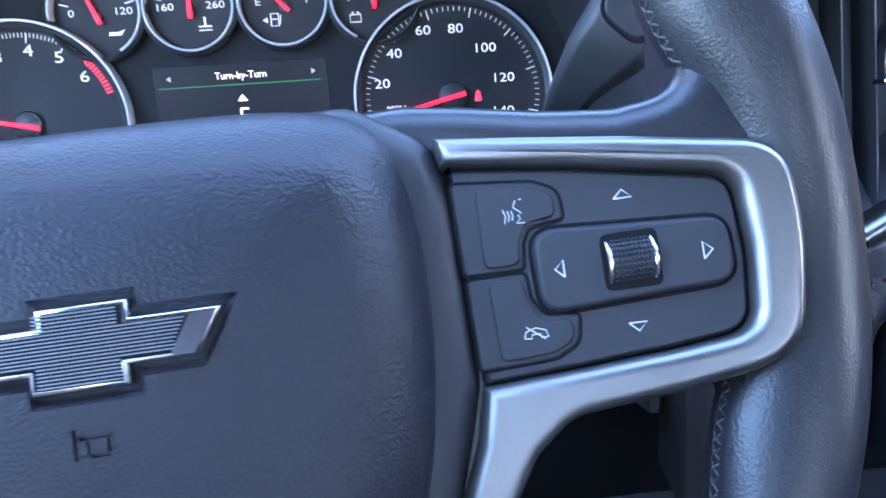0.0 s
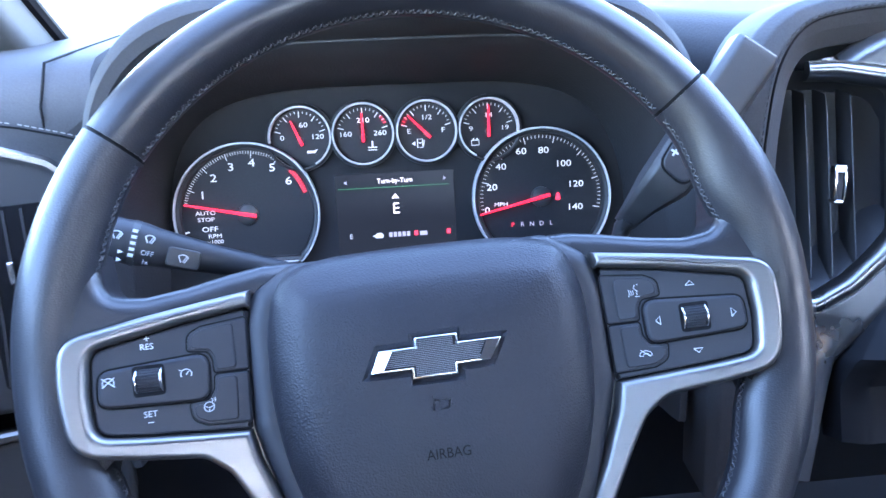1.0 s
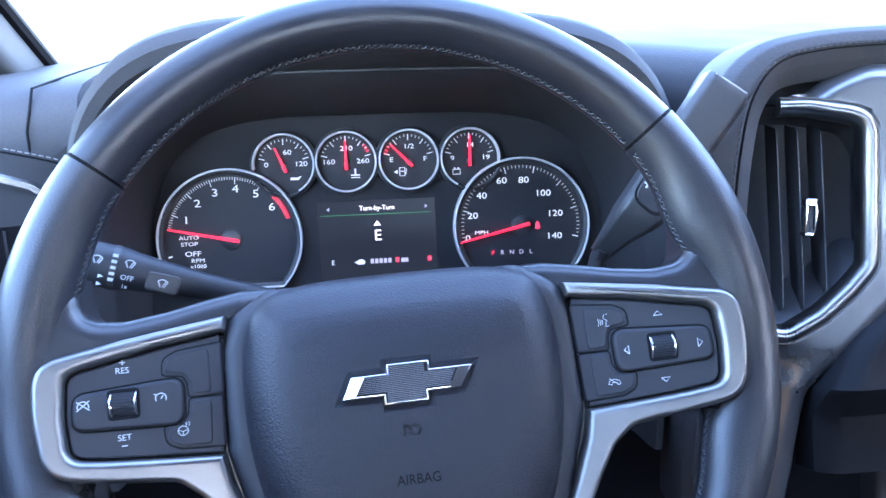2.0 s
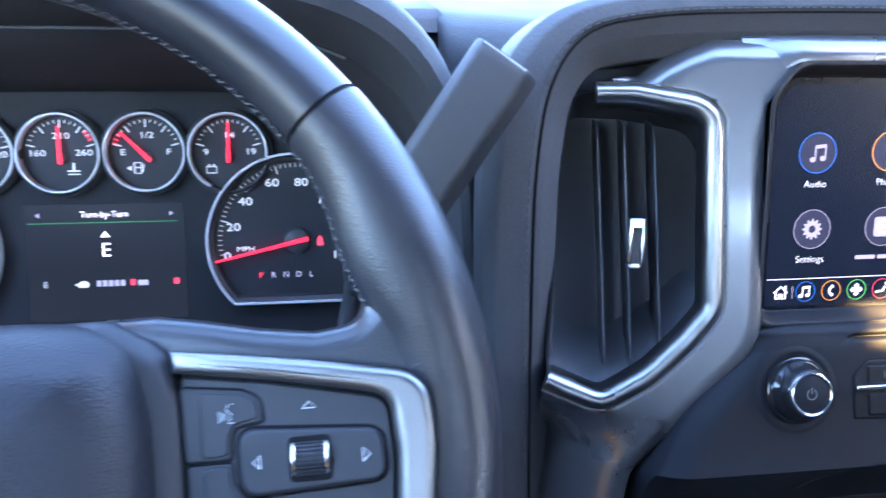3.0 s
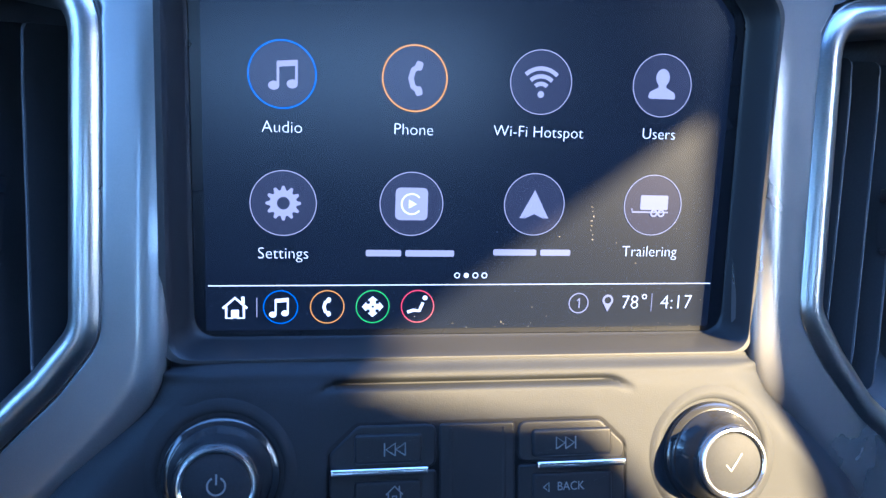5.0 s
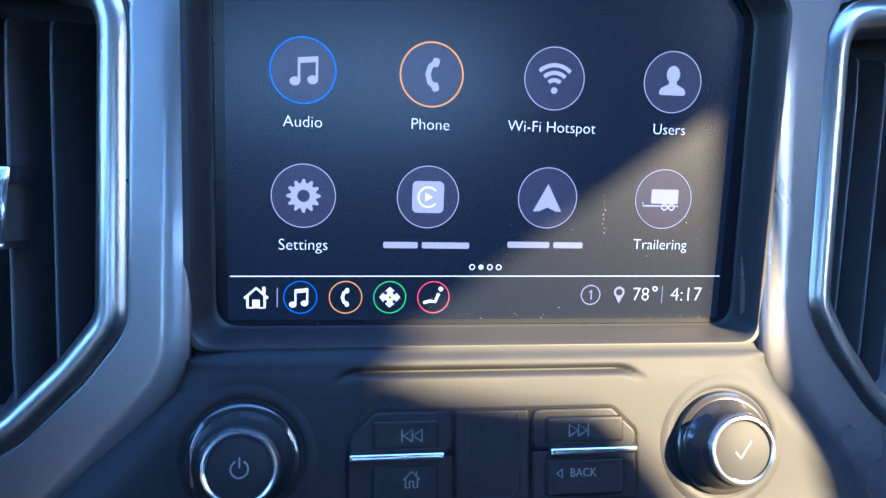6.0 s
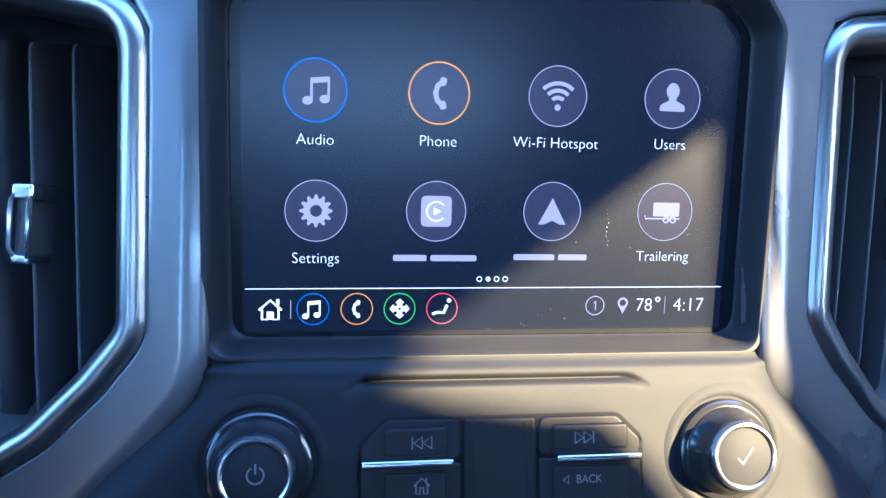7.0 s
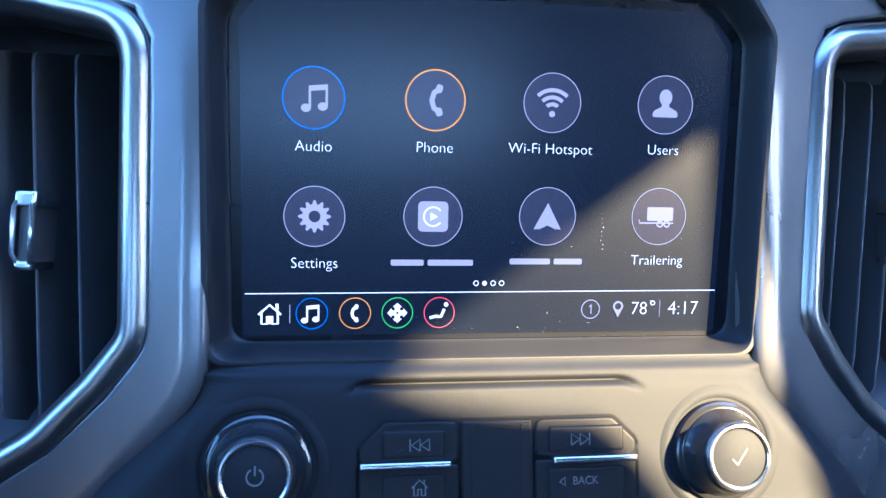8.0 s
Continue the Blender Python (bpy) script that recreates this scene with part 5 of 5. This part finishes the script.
    apps = (("Audio", -58.6, 31.9, note, LIT_BLUE), ("Phone", -17.3, 32.4, handset, LIT_ORANGE), ("Wi-Fi Hotspot", 24.2, 32.9, waves, LIT_DIM), ("Users", 66.2, 33.5, bust, LIT_DIM),
            ("Settings", -58.2, -8.0, gear, LIT_DIM), ("", -17.3, -7.6, plaque, LIT_DIM), ("", 24.0, -7.1, arrowhead, LIT_DIM), ("Trailering", 66.0, -6.7, trailer, LIT_DIM))
    for label, x, y, shape, edge in apps:
        disc = part("app_icon", slab(circle(10.0, 48, x, y), Z - 0.3, Z + 0.05, 0.02, 1), LIT_DISC, th, "round lit app icon")
        ring(x, y, 10.3, 0.46 if edge is not LIT_DIM else 0.28, edge if edge is not LIT_DIM else LIT_ICON, "icon_ring", disc)
        part("icon_symbol", shape(x, y, 1.0), LIT_ICON, disc)
        if shape is plaque:
            bm = stroke(bmesh.new(), circle(3.3, 18, x, y, start=40, end=320), 0.5, Z + 0.3)
            fill(bm, [Vector((x - 0.9, y - 1.4)), Vector((x + 1.6, y)), Vector((x - 0.9, y + 1.4))], Z + 0.28)
            part("icon_detail", bm, LIT_BRIGHT, disc)
        if label:
            words("caption", label, 5.3, x, y - 16.2, Z + 0.1, LIT_BRIGHT, disc, stretch=0.98, thin=0.02)
        else:
            half, cut = (14.6, 0.42) if shape is plaque else (13.4, 0.58)
            bm = bmesh.new()
            for u0, u1 in ((-half, half * (2 * cut - 1) - 0.7), (half * (2 * cut - 1) + 0.7, half)):
                fill(bm, rounded(box2(x + u0, y - 17.3, x + u1, y - 15.2), 0.5, 2))
            part("caption_bar", bm, LIT_ICON, disc)
    bm = bmesh.new()
    for i in range(4):
        c = circle(0.85, 14, -1.4 + i * 3.1, -31.2)
        fill(bm, c) if i == 1 else stroke(bm, c, 0.28, Z + 0.1, True)
    part("page_dots", bm, LIT_BRIGHT, th)
    part("divider", bar(-81.6, -34.7, 89.6, -34.0, 0.28, Z, Z + 0.12), LIT_BRIGHT, th)
    part("home_symbol", house(-73.3, -41.8, 1), LIT_BRIGHT, th)
    part("tick_line", bar(-66.5, -45, -66.5, -38.6, 0.25, Z, Z + 0.12), LIT_ICON, th)
    for x, material, kind in ((-59.0, LIT_BLUE, 0), (-44.1, LIT_ORANGE, 1), (-29.3, LIT_GREEN, 2), (-14.4, LIT_RED, 3)):
        r = ring(x, -41.7, 5.4, 0.3, material, "shortcut_ring", th)
        if kind == 0:
            bm = note(x - 0.7, -41.8, 0.69)
        elif kind == 1:
            bm = handset(x - 0.3, -41.7, 0.58)
        elif kind == 2:
            bm = bmesh.new()
            for a in range(4):
                d = Vector((math.cos(a * math.pi / 2), math.sin(a * math.pi / 2)))
                s = Vector((-d.y, d.x))
                o = Vector((x, -41.7))
                fill(bm, [o + d * 0.4 - s * 0.9, o + d * 2.1 - s * 0.9, o + d * 2.1 - s * 1.6, o + d * 3.5, o + d * 2.1 + s * 1.6, o + d * 2.1 + s * 0.9, o + d * 0.4 + s * 0.9])
        else:
            bm = bmesh.new()
            stroke(bm, [(x - 3.4, -43.6), (x - 1.4, -43.0), (x + 0.6, -43.2), (x + 1.8, -40.4)], 1.0)
            fill(bm, circle(0.8, 12, x + 2.4, -38.8), Z + 0.2)
        part("shortcut_symbol", bm, LIT_BRIGHT, r)
    r = ring(41.5, -40.9, 3.4, 0.35, LIT_ICON, "profile_ring", th)
    bm = bar(41.7, -42.6, 41.7, -39.2, 0.4, Z + 0.1, Z + 0.2)
    bar(40.9, -40.0, 41.75, -39.3, 0.35, Z + 0.1, Z + 0.21, bm)
    part("profile_figure", bm, LIT_ICON, r)
    bm = bmesh.new()
    stroke(bm, circle(1.6, 20, 52, -39.9), 0.75, Z + 0.1, True)
    fill(bm, [Vector((50.6, -41.3)), Vector((52, -44.0)), Vector((53.4, -41.3))], Z + 0.16)
    part("place_symbol", bm, LIT_ICON, th)
    ring(65.4, -38.7, 0.75, 0.3, LIT_BRIGHT, "degree_sign", th)
    words("temperature", "78", 6.9, 60.2, -40.9, Z + 0.1, LIT_BRIGHT, th, stretch=0.95, thin=0.02)
    part("tick_line", bar(68.2, -44, 68.2, -37.6, 0.2, Z, Z + 0.12), LIT_ICON, th)
    words("clock", "4:17", 7.2, 77.4, -40.9, Z + 0.1, LIT_BRIGHT, th, stretch=0.98, thin=0.02)
    # dust on the glass
    rnd = random.Random(4)
    bm = bmesh.new()
    for i in range(9):
        slab(circle(0.1 + 0.08 * rnd.random(), 6, 44.6 + rnd.uniform(-0.5, 0.5), -6 - i * 1.6), 0, 0.06, 0.01, 1, bm=bm)
    for i in range(46):
        slab(circle(0.05 + 0.09 * rnd.random() ** 2, 6, rnd.uniform(-40, 88), -49 + 40 * rnd.random() ** 2), 0, 0.06, 0.01, 1, bm=bm)
    tagged(part("dust_specks", bm, DUST, th, "pale dust specks on the glass"), kind="stuff")


screen()


# ---- audio controls under the screen ----
def control_panel():
    th = thing("audio_control_panel", FASCIA, "dark panel with two chrome-ringed knobs and push buttons", "control panel")
    edge = [(-91, -46), (-92, -56), (-131, -99), (-150, -130), (-150, -190), (160, -190), (160, -130), (140, -99), (101, -56), (100, -46)]
    rad = [0, 10, 14, 10, 0, 0, 10, 14, 10, 0]

    def height(u, v):
        """Rolled lip under the screen, a soft groove below its middle part."""
        out = max(0.0, -40 - u, u - 46)
        groove = math.exp(-((v + 61.4 + 0.05 * out ** 2) / 1.1) ** 2) * max(0.0, 1 - out / 9)
        lip = math.exp(-((v + 57.6) / 2.0) ** 2) * 2.0
        return 20.2 + 4.1 / (1 + math.exp((v + 58.2) / 1.8)) + lip * 0.5 - 2.6 * groove + max(0, min(18, -v - 110)) * 0.12 - min(24, max(0, -v - 128)) * 1.0
    bm = bmesh.new()
    rows = [-53.6 - 0.47 * k for k in range(32)] + [-71, -74, -78, -84, -92, -100, -110, -120, -128, -132, -140, -150, -170, -190]
    grid = []
    for v in rows:
        l = -91 if v > -56 else (-92 - (-v - 56) * 39 / 43 if v > -99 else -131 - min(19, (-v - 99) * 0.6))
        r = 100 if v > -56 else (101 + (-v - 56) * 39 / 43 if v > -99 else 140 + min(20, (-v - 99) * 0.6))
        row = []
        for k in range(121):
            u = l + (r - l) * k / 120
            e = min(u - l, r - u)
            row.append(bm.verts.new((u, v, height(u, v) - ((2 + 9 * min(1, max(0, (-v - 57) / 10))) * (1 - e / 18) ** 2 if e < 18 else 0))))
        first, last = row[0].co, row[-1].co
        row = [bm.verts.new(first + Vector((-1, 0, -22)))] + row + [bm.verts.new(last + Vector((1, 0, -22)))]
        grid.append(row)
    for a, b in zip(grid, grid[1:]):
        for i in range(122):
            bm.faces.new((a[i], b[i], b[i + 1], a[i + 1]))
    part("fascia", bm, PANEL, th, "dark grey textured fascia")

    part("lower_edge", sweep([(-74, -141, 14.5), (-60, -133, 20.5), (-36, -127.6, 25.6), (0, -126, 26), (60, -126, 26), (100, -128, 25.5)], [(p.x, p.y) for p in circle(1.0, 8)]), PANEL, th, "soft raised edge below the keys")

    def knob(name, x, y, symbol, label):
        part("knob_recess", revolve([(24.6, 23.4), (22.6, 24.2), (20.6, 24.8), (19.2, 24.9), (18.4, 24.5), (18.0, 22)], 56, x, y, cap=True), PANEL, th)
        k = part(name, revolve([(17.4, 20), (17.4, 25.2), (17.0, 26.4), (15.6, 27.3), (15.1, 27.4), (14.8, 28.3), (13.6, 29.4), (12.4, 34.5), (11.9, 36.8), (11.2, 37.4), (8.4, 37.2)], 56, x, y), GLOSS, th, label)
        part("chrome_ring", revolve([(11.5, 35.6), (11.4, 37.4), (10.9, 38.3), (10.3, 38.5), (9.7, 38.1), (9.5, 36.4)], 56, x, y, cap=False), CHROME, k)
        part("cap", revolve([(9.5, 36.5), (9.4, 37.5), (8.9, 37.8), (0.3, 37.8)], 48, x, y), PANEL, k)
        part("cap_symbol", symbol, GREY_MARK, k)

    px, py = -75.5, -86.9
    bm = bmesh.new()
    sweep([(p.x, p.y, 37.8) for p in circle(2.5, 20, px, py, start=118, end=422)], [(-0.25, 0), (0.25, 0), (0.25, 0.15), (-0.25, 0.15)], bm=bm)
    bar(px, py + 0.4, px, py + 3.4, 0.5, 37.8, 37.98, bm)
    knob("power_knob", px, py, bm, "gloss black power and volume knob")
    qx, qy = 82.2, -86.6
    bm = bmesh.new()
    bar(qx - 2.6, qy - 0.4, qx - 0.9, qy - 2.4, 0.45, 37.8, 37.98, bm)
    bar(qx - 1.05, qy - 2.5, qx + 2.8, qy + 3.0, 0.45, 37.8, 37.98, bm)
    knob("select_knob", qx, qy, bm, "gloss black tuning knob with a check mark")

    # push buttons in a rounded field
    field = rounded([(-44.9, -103), (52.5, -103), (52.5, -79.2), (43.7, -70.8), (-35.7, -70.8), (-44.9, -79.2)], [4, 4, 5, 5, 5, 5], 6)
    part("button_field", slab([p + Vector((0, -1.7)) for p in field], 20, 24.3, 0.3, 2), GROOVE, th)
    keys = (("seek_key", [(-43.6, -85.4), (-10.6, -85.4), (-10.6, -72), (-35.0, -72), (-43.6, -80.2)]), ("home_key", [(-43.6, -102), (-10.6, -102), (-10.6, -86.2), (-43.6, -86.2)]),
            ("blank_key", [(-9.6, -102), (14.6, -102), (14.6, -72), (-9.6, -72)]), ("seek_key", [(15.6, -85.0), (51.2, -85.0), (51.2, -80.0), (42.8, -72), (15.6, -72)]),
            ("back_key", [(15.6, -102), (51.2, -102), (51.2, -85.8), (15.6, -85.8)]))
    for nm, shape in keys:
        shape = [(p[0], p[1] - 1.7) for p in shape]
        corner = [1.2 if len(shape) == 4 else 3.0] * len(shape)
        k = part(nm, slab(rounded(shape, corner, 4), 22, 25.0, 0.8, 4), KEY, th, "matt black push button")
        xs = [p[0] for p in shape]
        ys = [p[1] for p in shape]
        x0, x1, y0, y1 = min(xs), max(xs), min(ys), max(ys)
        if nm == "blank_key":             # a raised rim round three sides
            rim = [(x0 + 3.6, y1 - 1.5), (x0 + 3.6, y0 + 4), (x0 + 6.6, y0 + 1.6), (x1 - 6.6, y0 + 1.6), (x1 - 3.6, y0 + 4), (x1 - 3.6, y1 - 1.5)]
            part("key_rim", sweep([(p.x, p.y, 24.9) for p in rounded(rim, 2.5, 4, closed=False)], [(-1.0, -0.3), (1.0, -0.3), (0.5, 0.25), (0, 0.35), (-0.5, 0.25)]), KEY, k)
        else:
            left = 4.5 if x0 > 0 else 7.5
            part("key_face", slab(rounded([(x0 + left, y0 + 1.6), (x1 - 4.6, y0 + 1.6), (x1 - 4.6, y1 - 2.6), (x0 + left, y1 - 2.6)], 1.4, 4), 24.6, 25.9, 1.0, 4), KEY, k)
    for x0, x1 in ((-43.4, -13.4), (21.4, 51.0)):
        part("chrome_strip", slab(rounded(box2(x0, -88.5, x1, -86.3), 0.5, 3), 23, 27.2, 0.7, 3), CHROME, th, "thin chrome strip between the keys")

    def mark(name, strokes, x, y):
        bm = bmesh.new()
        for pts in strokes:
            sweep([(x + a, y + b, 25.92) for a, b in pts], [(-0.2, 0), (0.2, 0), (0.2, 0.12), (-0.2, 0.12)], bm=bm)
        part(name, bm, GREY_MARK, th)
    tri = lambda a, b: [(a, -1.9), (b, 0), (a, 1.9), (a, -1.9)]
    mark("previous_symbol", [[(-3.1, -2), (-3.1, 2)], tri(0.2, -2.7), tri(3.3, 0.4)], -23.8, -81.0)
    mark("next_symbol", [[(3.1, -2), (3.1, 2)], tri(-0.2, 2.7), tri(-3.3, -0.4)], 31.2, -80.8)
    mark("home_symbol", [[(-2.6, -0.2), (0, 2.4), (2.6, -0.2)], [(-1.9, 0.2), (-1.9, -2.6), (-0.6, -2.6), (-0.6, -0.6), (0.6, -0.6), (0.6, -2.6), (1.9, -2.6), (1.9, 0.2)], [(1.5, 1.2), (1.5, 2.4)]], -23.8, -94.6)
    mark("back_symbol", [[(-4.0, 0), (-2.2, 1.4), (-2.2, -1.4), (-4.0, 0)]], 27.6, -94.6)
    words("lettering", "BACK", 3.9, 32.6, -94.6, 25.95, GREY_MARK, th, stretch=0.9)


control_panel()


def climate_panel():
    th = thing("climate_panel", upright(0.449, 0.12, 0.53, 14), "dark climate panel with a blue and red ringed temperature knob", "climate panel")
    part("fascia", slab(rounded(box2(-104, -60, 104, 54), 14), -20, 0, 4), PLASTIC, th, "dark plastic climate fascia")
    part("top_line", sweep([(-50, 46, 0.4), (98, 46, 0.4)], [(p.x, p.y) for p in circle(0.8, 6)]), SATIN, th)
    x, y = -78, -4
    part("knob", revolve([(17, -2), (17, 3), (15.6, 5), (13, 6), (12.4, 18), (11.4, 19.4), (0.4, 19.4)], 48, x, y), GLOSS, th, "black temperature knob")
    ring = ring_bar(18.6, x, y, 0.4, [(-0.9, 0), (0.9, 0), (0.9, 0.6), (-0.9, 0.6)], 40, 84, 250)
    part("cold_ring", ring, LIT_BLUE, th, "lit blue arc")
    part("warm_ring", ring_bar(18.6, x, y, 0.4, [(-0.9, 0), (0.9, 0), (0.9, 0.6), (-0.9, 0.6)], 30, -60, 82), LIT_RED, th, "lit red arc")
    part("chrome_ring", revolve([(12.3, 18), (12.2, 19.8), (11, 20), (10.8, 19.2)], 48, x, y, cap=False), CHROME, th)


climate_panel()
